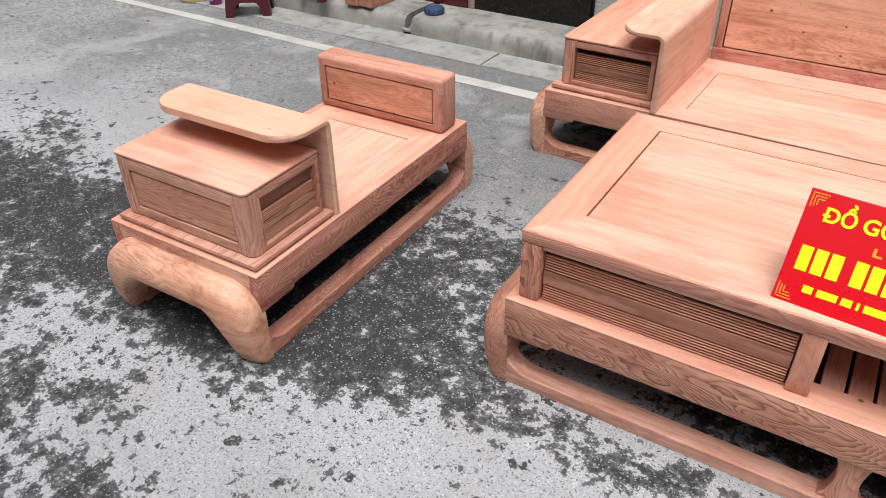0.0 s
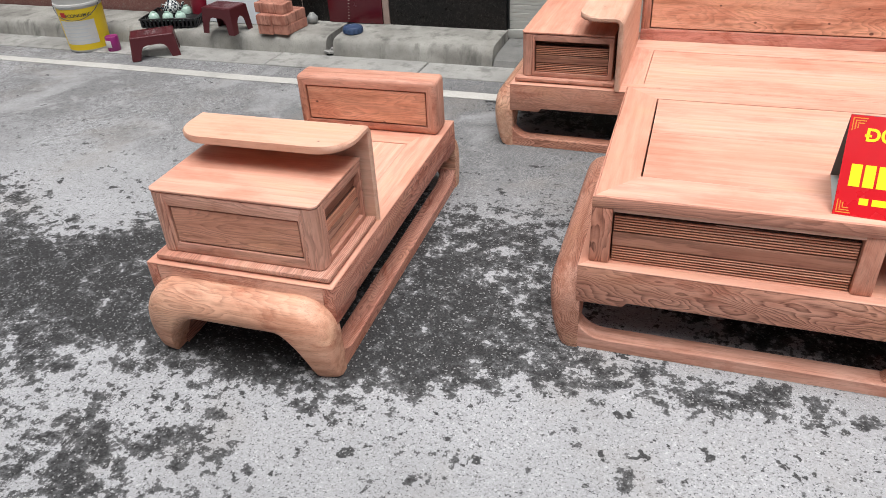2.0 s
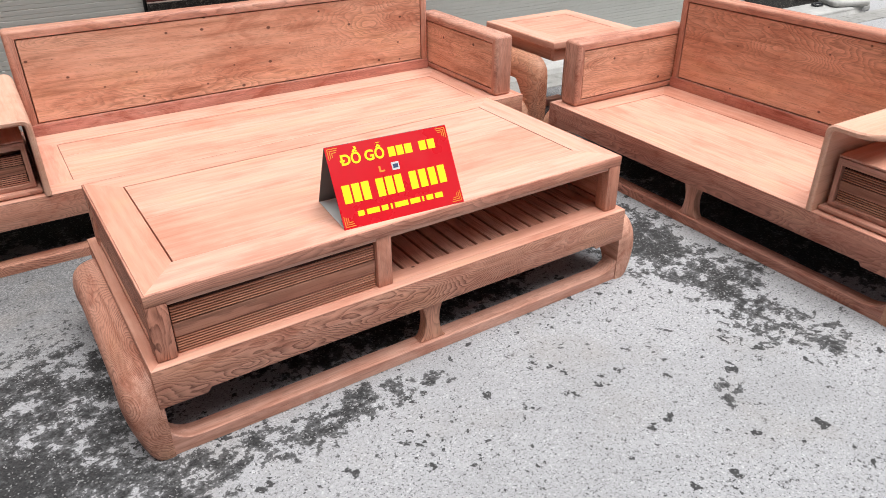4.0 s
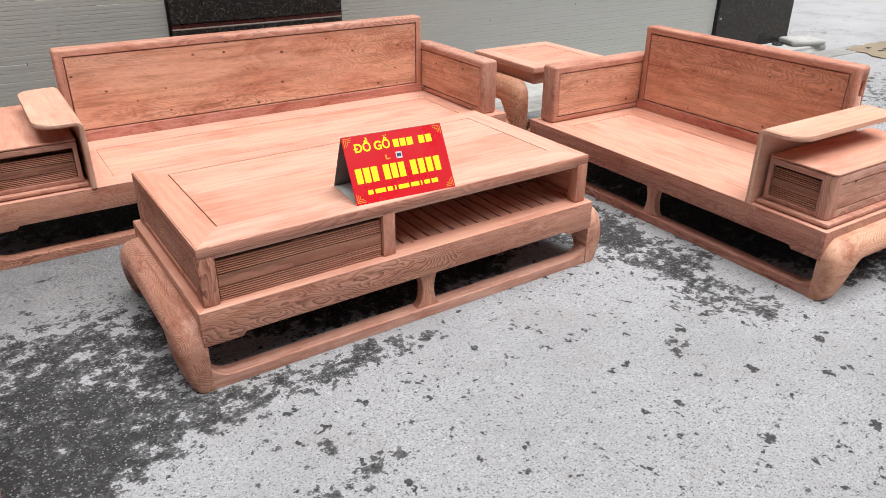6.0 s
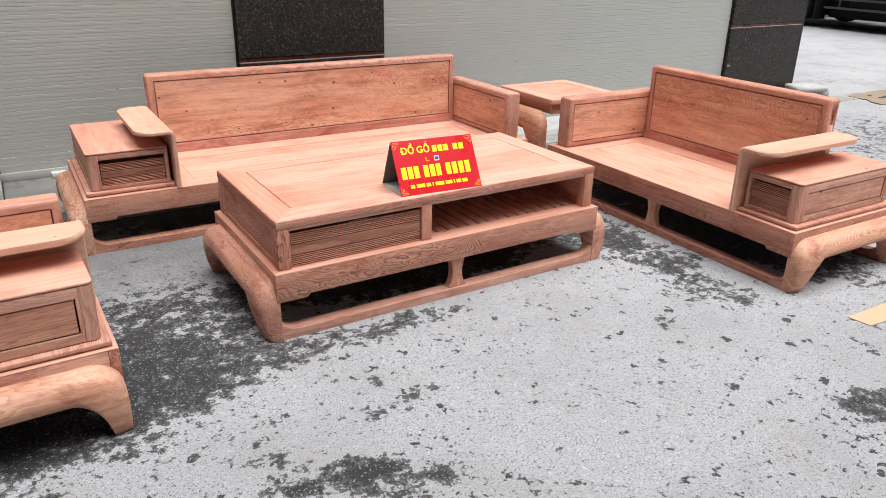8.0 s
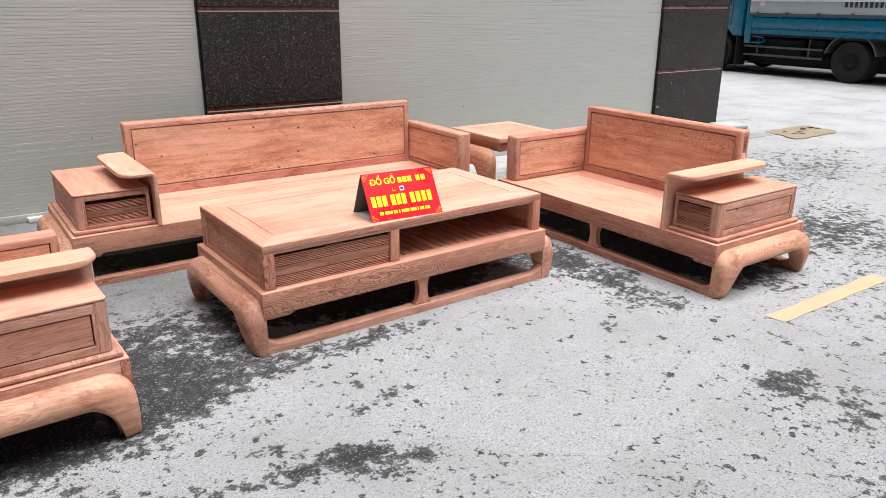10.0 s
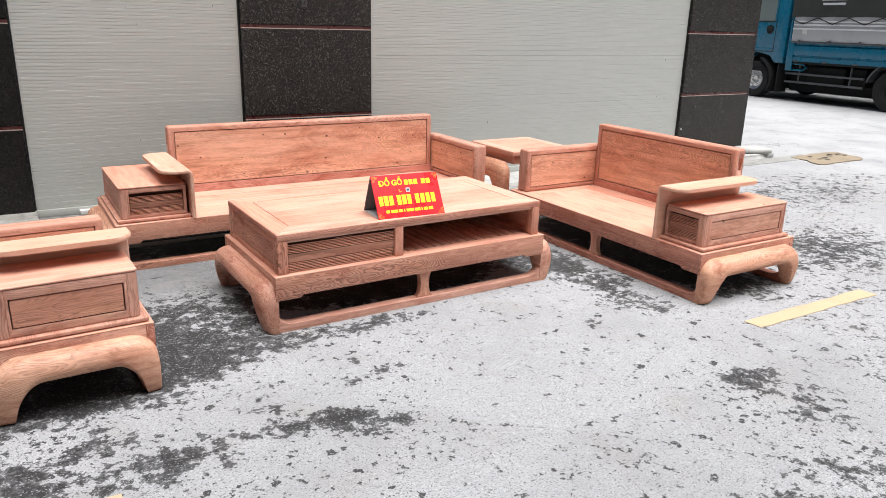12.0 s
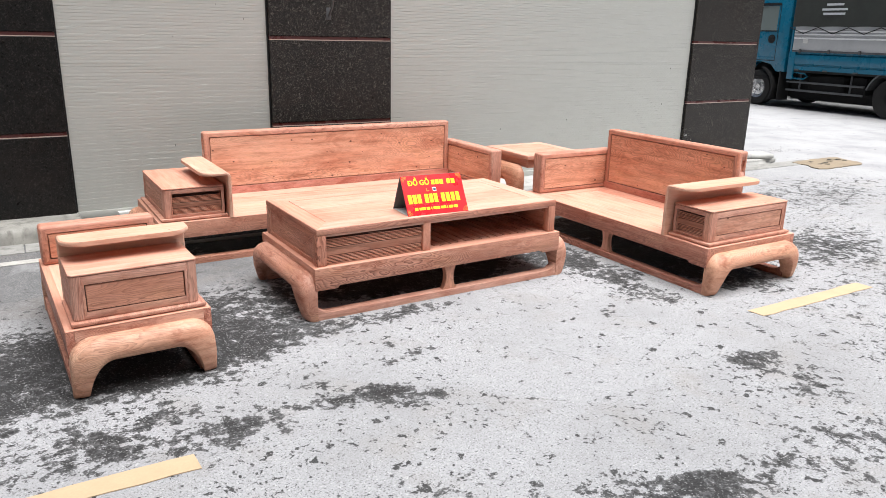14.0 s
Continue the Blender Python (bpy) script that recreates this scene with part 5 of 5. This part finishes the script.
def brick_mesh():
    """An extruded clay brick, 22 x 10.5 x 6 cm, ribbed on its two faces."""
    bm = bmesh.new()
    for k in range(7):
        box(-0.0525 + 0.015 * k + 0.0018, -0.0525 + 0.015 * (k + 1) - 0.0018, -0.11, 0.11, 0.0, 0.006, 0.001, 1, bm)
        box(-0.0525 + 0.015 * k + 0.0018, -0.0525 + 0.015 * (k + 1) - 0.0018, -0.11, 0.11, 0.054, 0.060, 0.001, 1, bm)
    for x in (-0.0525, -0.0215, 0.0095, 0.0445):
        box(x, x + 0.008, -0.1099, 0.1099, 0.0055, 0.0545, 0.0, 1, bm)
    box(-0.052, 0.052, -0.1098, 0.1098, 0.0275, 0.0325, 0.0, 1, bm)
    box(-0.0515, 0.0515, -0.1102, 0.1102, 0.004, 0.056, 0.001, 1, bm)
    return bm


bk = part("clay_brick", brick_mesh(), BRICK)
tagged(bk, "red ribbed clay brick in a small pile on the kerb", "brick", "pile of bricks")
bk.matrix_world = pose(-3.095, 3.815, 0.1145, 0, 0, -4)
for x, y, z, a in ((-2.985, 3.823, 0.1145, -5), (-3.098, 3.812, 0.175, -3), (-2.988, 3.820, 0.175, -6)):
    copy_thing(bk, pose(x, y, z, 0, 0, a))
copy_thing(bk, pose(-3.075, 3.80, 0.2355, 0, 0, 84))

board = part("leaning_board", box(-0.205, 0.205, -0.011, 0.011, 0.0, 0.50, 0.003), WHITE_BOARD)
board.matrix_world = pose(-3.475, 3.905, 0.114, -14, 0, -2)
tagged(board, "pale bluish-white board leaning against the granite wall", "board")

jug = thing("thermos_jug", pose(-3.765, 3.97, 0.114), "tall crimson thermos jug with white lid and handle", "jug")
part("body", lathe([(0.058, 0), (0.060, 0.006), (0.060, 0.27), (0.052, 0.29), (0.0, 0.292)], 28), JUG_RED, jug)
part("lid", lathe([(0.052, 0.2905), (0.054, 0.30), (0.050, 0.335), (0.030, 0.352), (0.0, 0.354)], 24), WHITE_PLASTIC, jug, "white screw lid")
part("base_ring", lathe([(0.0605, 0.0), (0.0635, 0.003), (0.0635, 0.022), (0.0605, 0.024)], 28), WHITE_PLASTIC, jug, "white base ring")
bm = bmesh.new()
part("handle", tube([(-0.035, -0.055, 0.285), (-0.03, -0.072, 0.25), (-0.02, -0.078, 0.225), (0.02, -0.078, 0.225), (0.03, -0.072, 0.25), (0.035, -0.055, 0.285)], 0.006, bm), WHITE_PLASTIC, jug, "white carrying handle")

lid = thing("blue_lid", pose(-2.555, 3.845, 0.114), "round blue plastic lid lying on the kerb", "lid")
part("cap", lathe([(0.058, 0), (0.062, 0.004), (0.060, 0.034), (0.055, 0.040), (0.046, 0.041), (0.043, 0.037), (0.0, 0.037)], 28), BLUE_PLASTIC, lid)
for k in range(12):
    a = 2 * math.pi * k / 12
    rb = part("grip_rib", box(0.0605, 0.064, -0.004, 0.004, 0.006, 0.032, 0.001, 1), BLUE_PLASTIC, lid)
    rb.matrix_local = pose(0, 0, 0, 0, 0, 30 * k)

bag = lathe([(0.020, 0), (0.032, 0.008), (0.038, 0.03), (0.036, 0.058), (0.028, 0.074), (0.018, 0.086), (0.016, 0.094), (0.0, 0.097)], 18)
for v in bag.verts:
    v.co += Vector(noise.noise_vector(v.co * 40)) * 0.006
bag = part("plastic_bag", bag, GREY_RIM)
bag.matrix_world = pose(-2.915, 3.985, 0.114) @ Matrix.Diagonal((0.95, 0.95, 0.72, 1))
tagged(bag, "small crumpled whitish plastic bag on the kerb", "bag")

blk = part("white_block", box(-0.048, 0.048, -0.03, 0.03, 0, 0.036, 0.006), WHITE_PLASTIC)
blk.matrix_world = pose(-1.275, 4.065, 0.058, 0, 0, 8)
tagged(blk, "small white block lying before the roller shutter", "block")

hook = thing("wall_bracket", pose(0.50, WALL_Y, 1.60), "small dark metal bracket on the granite pillar", "bracket")
part("plate", box(-0.022, 0.022, -0.006, -0.0002, 0.0, 0.10, 0.002), STEEL, hook)
bm = bmesh.new()
part("arm", tube([(0, -0.005, 0.03), (0.01, -0.06, 0.10), (0.02, -0.09, 0.20)], 0.010, bm), STEEL, hook)


def lumps(cx, cy, sx, sy, count, r0, r1, seed, z=0.0):
    """Loose stones scattered about a centre, denser in the middle."""
    rnd = random.Random(seed)
    bm = bmesh.new()
    for _ in range(count):
        r = rnd.uniform(r0, r1)
        c = Vector((cx + rnd.gauss(0, sx), cy + rnd.gauss(0, sy), z + r * 0.4))
        ball = bmesh.ops.create_icosphere(bm, subdivisions=1, radius=r)
        for v in ball["verts"]:
            v.co = c + Vector((v.co.x, v.co.y, v.co.z * 0.7)) * (1 + 0.35 * noise.noise(v.co * 60 + c * 9))
    return bm


ob = part("rubble", lumps(-2.665, 3.84, 0.028, 0.07, 60, 0.006, 0.022, 21, 0.02), GUTTER)
tagged(ob, "loose broken concrete lumps in the gap between kerb ends", "rubble", "", "stuff")
ob = part("gravel", lumps(7.36, 4.40, 0.24, 0.10, 170, 0.002, 0.006, 33), DAMP_CONCRETE)
tagged(ob, "scattered dark gravel on the road behind the corner pillar", "gravel", "", "stuff")

sack = box(-0.19, 0.19, -0.15, 0.15, 0.0, 0.075, 0.034, 4)
bmesh.ops.subdivide_edges(sack, edges=sack.edges[:], cuts=1, use_grid_fill=True)
for v in sack.verts:
    dent = noise.noise_vector(v.co * 7.0) * 0.016
    v.co += Vector((dent.x, dent.y, dent.z if v.co.z > 0.03 else 0.0))
sack = part("cement_sack", sack, PALE_CONCRETE)
sack.matrix_world = pose(6.24, 3.86, 0.0625, 0, 0, -24) @ Matrix.Diagonal((1, 1, 0.8, 1))
tagged(sack, "pale dusty half-empty cement sack on the concrete slab", "sack")
bm = bmesh.new()
loop = [(0.055 * math.cos(a), 0.04 * math.sin(a), 0.012 + 0.006 * math.sin(3 * a)) for a in (2 * math.pi * k / 16 for k in range(16))]
coil = part("cable_coil", tube(loop, 0.011, bm, 8), BLACK_PLASTIC)
coil.matrix_world = pose(5.97, 3.95, 0.062)
tagged(coil, "small black loop of cable lying on the slab", "cable")


def cardboard():
    rnd = random.Random(11)
    cx, cy = 7.08, 3.38
    pts = []
    for k in range(30):
        a = 2 * math.pi * k / 30
        r = 1.0 / max(abs(math.cos(a)) / 0.46, abs(math.sin(a)) / 0.26) ** 0.96 * (1 + rnd.uniform(-0.10, 0.06))
        pts.append((cx + r * math.cos(a) + 0.12 * math.sin(a), cy + r * math.sin(a)))
    root = thing("cardboard_sheet", pose(0, 0, 0), "soaked brown sheet of cardboard lying flat on the road", "cardboard")
    part("sheet", prism(pts, 0.002, 0.012, "z"), CARDBOARD, root)
    for k in range(9):
        x, y = cx + rnd.uniform(-0.2, 0.42), cy + rnd.uniform(-0.08, 0.14)
        q = [(x + rnd.uniform(0.03, 0.075) * math.cos(a), y + rnd.uniform(0.015, 0.04) * math.sin(a)) for a in (2 * math.pi * j / 8 for j in range(8))]
        part("hole", prism(q, 0.0125, 0.0135, "z"), CHASSIS, root, "dark torn hole")


cardboard()


# ---- parked truck ----
def truck(m):
    root = thing("cargo_truck", m, "blue cargo truck with silver boards and dark tarpaulin, parked in street", "truck")
    W = 1.95  # left side lies at y = 0.16, the rest goes to -y
    yl, yr = 0.16, 0.16 - W

    def wheel(x, y, hub, label=""):
        w = part("wheel", bmesh.new(), RUBBER, root)
        prof = [(0.0, 0.12), (0.235, 0.12), (0.24, 0.0), (0.30, -0.012), (0.385, -0.008), (0.405, 0.02), (0.41, 0.06), (0.41, 0.16), (0.405, 0.20), (0.385, 0.225), (0.24, 0.215), (0.0, 0.215)]
        ty = part("tyre", lathe(prof, 40), RUBBER, w)
        ri = part("rim", lathe([(0.0, 0.05), (0.06, 0.045), (0.075, 0.02), (0.09, 0.02), (0.10, 0.055), (0.17, 0.062), (0.20, 0.02), (0.245, 0.005), (0.25, 0.02), (0.245, 0.20)], 32), hub, w)
        for k in range(6):
            a = 2 * math.pi * k / 6
            n = part("wheel_nut", lathe([(0.014, 0.03), (0.014, 0.062), (0.0, 0.062)], 6, None, (0.125 * math.cos(a), 0.125 * math.sin(a))), hub, w)
        w.matrix_local = Matrix.Translation((x, y, 0.41)) @ pose(0, 0, 0, 90, 0, 0)
        return w

    wheel(0.0, 0.10, RUBBER)
    wheel(0.0, -0.14, RUBBER)
    wheel(3.36, 0.10, CHROME)
    wheel(3.36, yr + 0.10, RUBBER)
    wheel(0.0, yr + 0.10, RUBBER)
    for y in (-0.50, -1.22):
        part("chassis_beam", box(-1.6, 4.2, y - 0.04, y + 0.04, 0.58, 0.76, 0.006), CHASSIS, root)
    # black box added to give the deep shade below the cargo bed
    part("underbody", box(-1.5, 2.70, -1.55, -0.30, 0.20, 0.80, 0.03), CHASSIS, root)
    part("front_axle", box(3.28, 3.44, yr + 0.12, 0.0, 0.30, 0.46, 0.03), CHASSIS, root)
    part("gearbox", box(2.55, 3.3, -1.2, -0.45, 0.22, 0.6, 0.05), CHASSIS, root)
    part("mud_flap", box(2.70, 2.725, -0.22, 0.14, 0.16, 0.82, 0.004), RUBBER, root, "black rubber mud flap")
    part("axle", box(-0.06, 0.06, yr + 0.1, 0.0, 0.36, 0.46, 0.02), CHASSIS, root)
    part("engine_block", box(2.6, 3.9, -1.3, -0.35, 0.45, 1.0, 0.04), CHASSIS, root)
    part("fuel_tank", box(1.15, 2.05, -0.42, -0.02, 0.38, 0.78, 0.06, 4), CHASSIS, root)
    part("battery_box", box(0.66, 1.02, -0.36, -0.02, 0.42, 0.78, 0.02), CHASSIS, root)
    for z in (0.42, 0.60):
        part("side_guard_bar", box(0.62, 2.52, 0.06, 0.11, z - 0.022, z + 0.022, 0.008), STEEL, root)
    for x in (0.95, 2.2):
        bm = bmesh.new()
        part("guard_bracket", tube([(x, 0.03, 0.86), (x, 0.05, 0.80), (x, 0.055, 0.40)], 0.022, bm), STEEL, root)
    # rear mudguard
    bm = bmesh.new()
    prof = [(0.56 * math.cos(radians(a)), 0.41 + 0.56 * math.sin(radians(a))) for a in range(15, 166, 10)]
    prof += [(0.53 * math.cos(radians(a)), 0.41 + 0.53 * math.sin(radians(a))) for a in range(165, 14, -10)]
    part("rear_mudguard", prism(prof, -0.30, 0.15, "y"), STEEL, root)
    prof = [(3.36 + 0.52 * math.cos(radians(a)), 0.41 + 0.52 * math.sin(radians(a))) for a in range(105, 215, 10)]
    prof += [(3.36 + 0.47 * math.cos(radians(a)), 0.41 + 0.47 * math.sin(radians(a))) for a in range(214, 104, -10)]
    part("front_mudguard", prism(prof, -0.25, 0.17, "y"), CHASSIS, root)
    # cargo body
    x0, x1 = -1.75, 2.50
    part("cargo_floor", box(x0, x1, yr, yl - 0.02, 0.82, 0.90, 0.006), CHASSIS, root)
    part("cargo_front_wall", box(x1 - 0.03, x1 + 0.02, yr, yl, 0.82, 2.6, 0.01), TRUCK_BLUE, root)
    for y in (yl, yr):
        s = -1 if y == yl else 1
        prof = [(y, 0.87), (y, 0.955), (y + s * 0.022, 0.97), (y + s * 0.022, 0.99), (y, 1.005), (y - s * 0.012, 1.06), (y - s * 0.012, 1.14), (y, 1.20), (y + s * 0.03, 1.225), (y + s * 0.03, 1.26), (y + s * 0.05, 1.26), (y + s * 0.05, 0.87)]
        part("side_board", prism(prof, x0, x1 - 0.16, "x"), TRUCK_BLUE, root, "ribbed blue drop side")
        part("silver_board", box(x0, x1 - 0.05, min(y, y + s * 0.03), max(y, y + s * 0.03), 1.30, 1.84, 0.004), TRUCK_SILVER, root, "silver upper side board")
        for z in (1.545, 1.63, 1.695):
            part("board_rib", box(x0, x1 - 0.06, min(y - s * 0.001, y - s * 0.022), max(y - s * 0.001, y - s * 0.022), z, z + 0.034, 0.006, 1), RAIL_SILVER, root)
        part("seam_rail", box(x0, x1 - 0.06, min(y + s * 0.04, y - s * 0.02), max(y + s * 0.04, y - s * 0.02), 1.261, 1.299, 0.006), STEEL, root)
    for k in range(6):
        part("latch", box(x0 + 0.35 + 0.72 * k, x0 + 0.40 + 0.72 * k, yl + 0.021, yl + 0.045, 1.25, 1.33, 0.006), STEEL, root)
        part("hinge", box(x0 + 0.35 + 0.72 * k, x0 + 0.46 + 0.72 * k, yl + 0.0005, yl + 0.02, 0.86, 0.89, 0.004), STEEL, root)
    part("corner_post", box(x1 - 0.155, x1 - 0.0, yl - 0.04, yl + 0.012, 0.66, 1.30, 0.01), TRUCK_BLUE, root)
    bm = bmesh.new()
    part("step_hoop", tube([(2.36, 0.10, 0.82), (2.08, 0.10, 0.80), (2.00, 0.10, 0.74), (2.08, 0.10, 0.68), (2.36, 0.10, 0.68)], 0.022, bm, 8), TRUCK_BLUE, root, "blue tubular hoop")
    # tarpaulin with a scalloped, wavy lower edge
    bm = bmesh.new()
    n = 90
    rows = []
    for k in range(n + 1):
        x = x0 + (x1 + 0.02 - x0) * k / n
        ph = (x - x0) / 0.72 * math.pi
        low = 1.80 + 0.012 * abs(math.sin(ph))
        fold = 0.012 * math.sin(ph * 2) + 0.008 * noise.noise((x * 6, 0, 1))
        rows.append([bm.verts.new(p) for p in ((x, yl + 0.015 + fold, low), (x, yl + 0.02 + fold * 0.8, low + 0.22), (x, yl + 0.012 + fold * 0.4, 2.50), (x, yl - 0.05, 2.78), (x, yl - 0.6, 2.92), (x, yr + 0.6, 2.92), (x, yr + 0.05, 2.78), (x, yr, 1.9))])
    for p, q in zip(rows, rows[1:]):
        for k in range(7):
            bm.faces.new((p[k], q[k], q[k + 1], p[k + 1]))
    bm.faces.new(rows[0])
    bm.faces.new(rows[-1][::-1])
    bmesh.ops.recalc_face_normals(bm, faces=bm.faces[:])
    tarp = part("tarpaulin", bm, TARP, root, "dark green-black tarpaulin cover")
    for k in range(6):
        bm = bmesh.new()
        xa = x0 + 0.72 * k
        part("rope", tube([(xa, yl + 0.03, 1.79), (xa + 0.36, yl + 0.024, 1.66), (xa + 0.72, yl + 0.03, 1.79)], 0.010, bm), CHASSIS, tarp)

    def bar(xa, xb, z0, z1, y, material, name="bar"):
        part(name, box(xa, xb, y, y + 0.004, z0, z1, 0), material, root)

    # plain bars where the side carries writing
    for k in range(9):
        bar(0.20 - 0.100 * k, 0.262 - 0.100 * k, 1.44, 1.58, yl + 0.001, DARK_INK)
    bar(2.08, 2.20, 1.45, 1.56, yl + 0.001, WHITE_PLASTIC, "paper_label")
    for z, a, c in ((2.24, 1.32, 1.72), (2.14, 1.22, 1.82), (2.05, 1.26, 1.78)):
        bar(a, c, z, z + 0.045, yl + 0.028, PALE_INK)
    # cab: side outline with window opening, door, handle
    yc = yl - 0.03
    outline = [(2.62, 0.98), (2.62, 2.42), (2.72, 2.50), (3.9, 2.50), (4.12, 2.40), (4.42, 1.70), (4.46, 1.10), (4.46, 0.66), (3.92, 0.66), (3.86, 0.86), (3.70, 0.98), (3.36, 1.02), (3.02, 0.96), (2.86, 0.80), (2.62, 0.80)]
    part("cab", prism(outline, yr + 0.05, yc, "y", 0.03, 2), TRUCK_BLUE, root)
    part("cab_window", prism([(2.98, 1.72), (2.98, 2.26), (3.86, 2.26), (4.16, 1.72)], yc - 0.004, yc + 0.004, "y"), WINDOW, root, "tinted side window")
    part("window_frame", prism([(2.93, 2.27), (2.93, 2.33), (3.92, 2.33), (3.92, 2.27)], yc - 0.004, yc + 0.02, "y"), CHASSIS, root)
    for xa, xb, z0, z1 in ((2.92, 2.935, 1.05, 2.3), (2.92, 4.25, 1.04, 1.055), (4.235, 4.25, 1.05, 1.7)):
        part("door_seam", box(xa, xb, yc - 0.003, yc + 0.003, z0, z1, 0), CHASSIS, root)
    part("door_handle", box(3.0, 3.16, yc, yc + 0.03, 1.50, 1.60, 0.012), CHASSIS, root)
    part("handle_recess", lathe([(0.10, 0.0), (0.10, 0.004), (0.0, 0.004)], 20), CHASSIS, root).matrix_local = Matrix.Translation((3.08, yc - 0.002, 1.53)) @ pose(0, 0, 0, -90)
    part("emblem", box(3.55, 3.72, yc, yc + 0.004, 1.42, 1.47, 0.001), PALE_INK, root)
    part("door_badge", box(3.62, 3.80, yc, yc + 0.006, 1.20, 1.245, 0.002), PALE_INK, root, "small pale badge")
    part("door_crease", box(2.96, 4.22, yc - 0.002, yc + 0.010, 1.10, 1.125, 0.006), TRUCK_BLUE, root)
    part("window_seal", prism([(2.955, 1.695), (2.955, 1.72), (4.17, 1.72), (4.19, 1.695)], yc - 0.004, yc + 0.008, "y"), CHASSIS, root)
    part("cab_step", box(3.0, 3.9, yc - 0.02, yc + 0.02, 0.60, 0.66, 0.01), CHASSIS, root)
    part("bumper", box(4.40, 4.56, yr + 0.04, yl - 0.02, 0.45, 0.72, 0.03), WHITE_PLASTIC, root)
    part("mirror", box(4.1, 4.2, yl + 0.02, yl + 0.16, 1.75, 2.1, 0.02), CHASSIS, root)
    return root


truck(pose(13.55, 6.16, 0, 0, 0, 85.5))
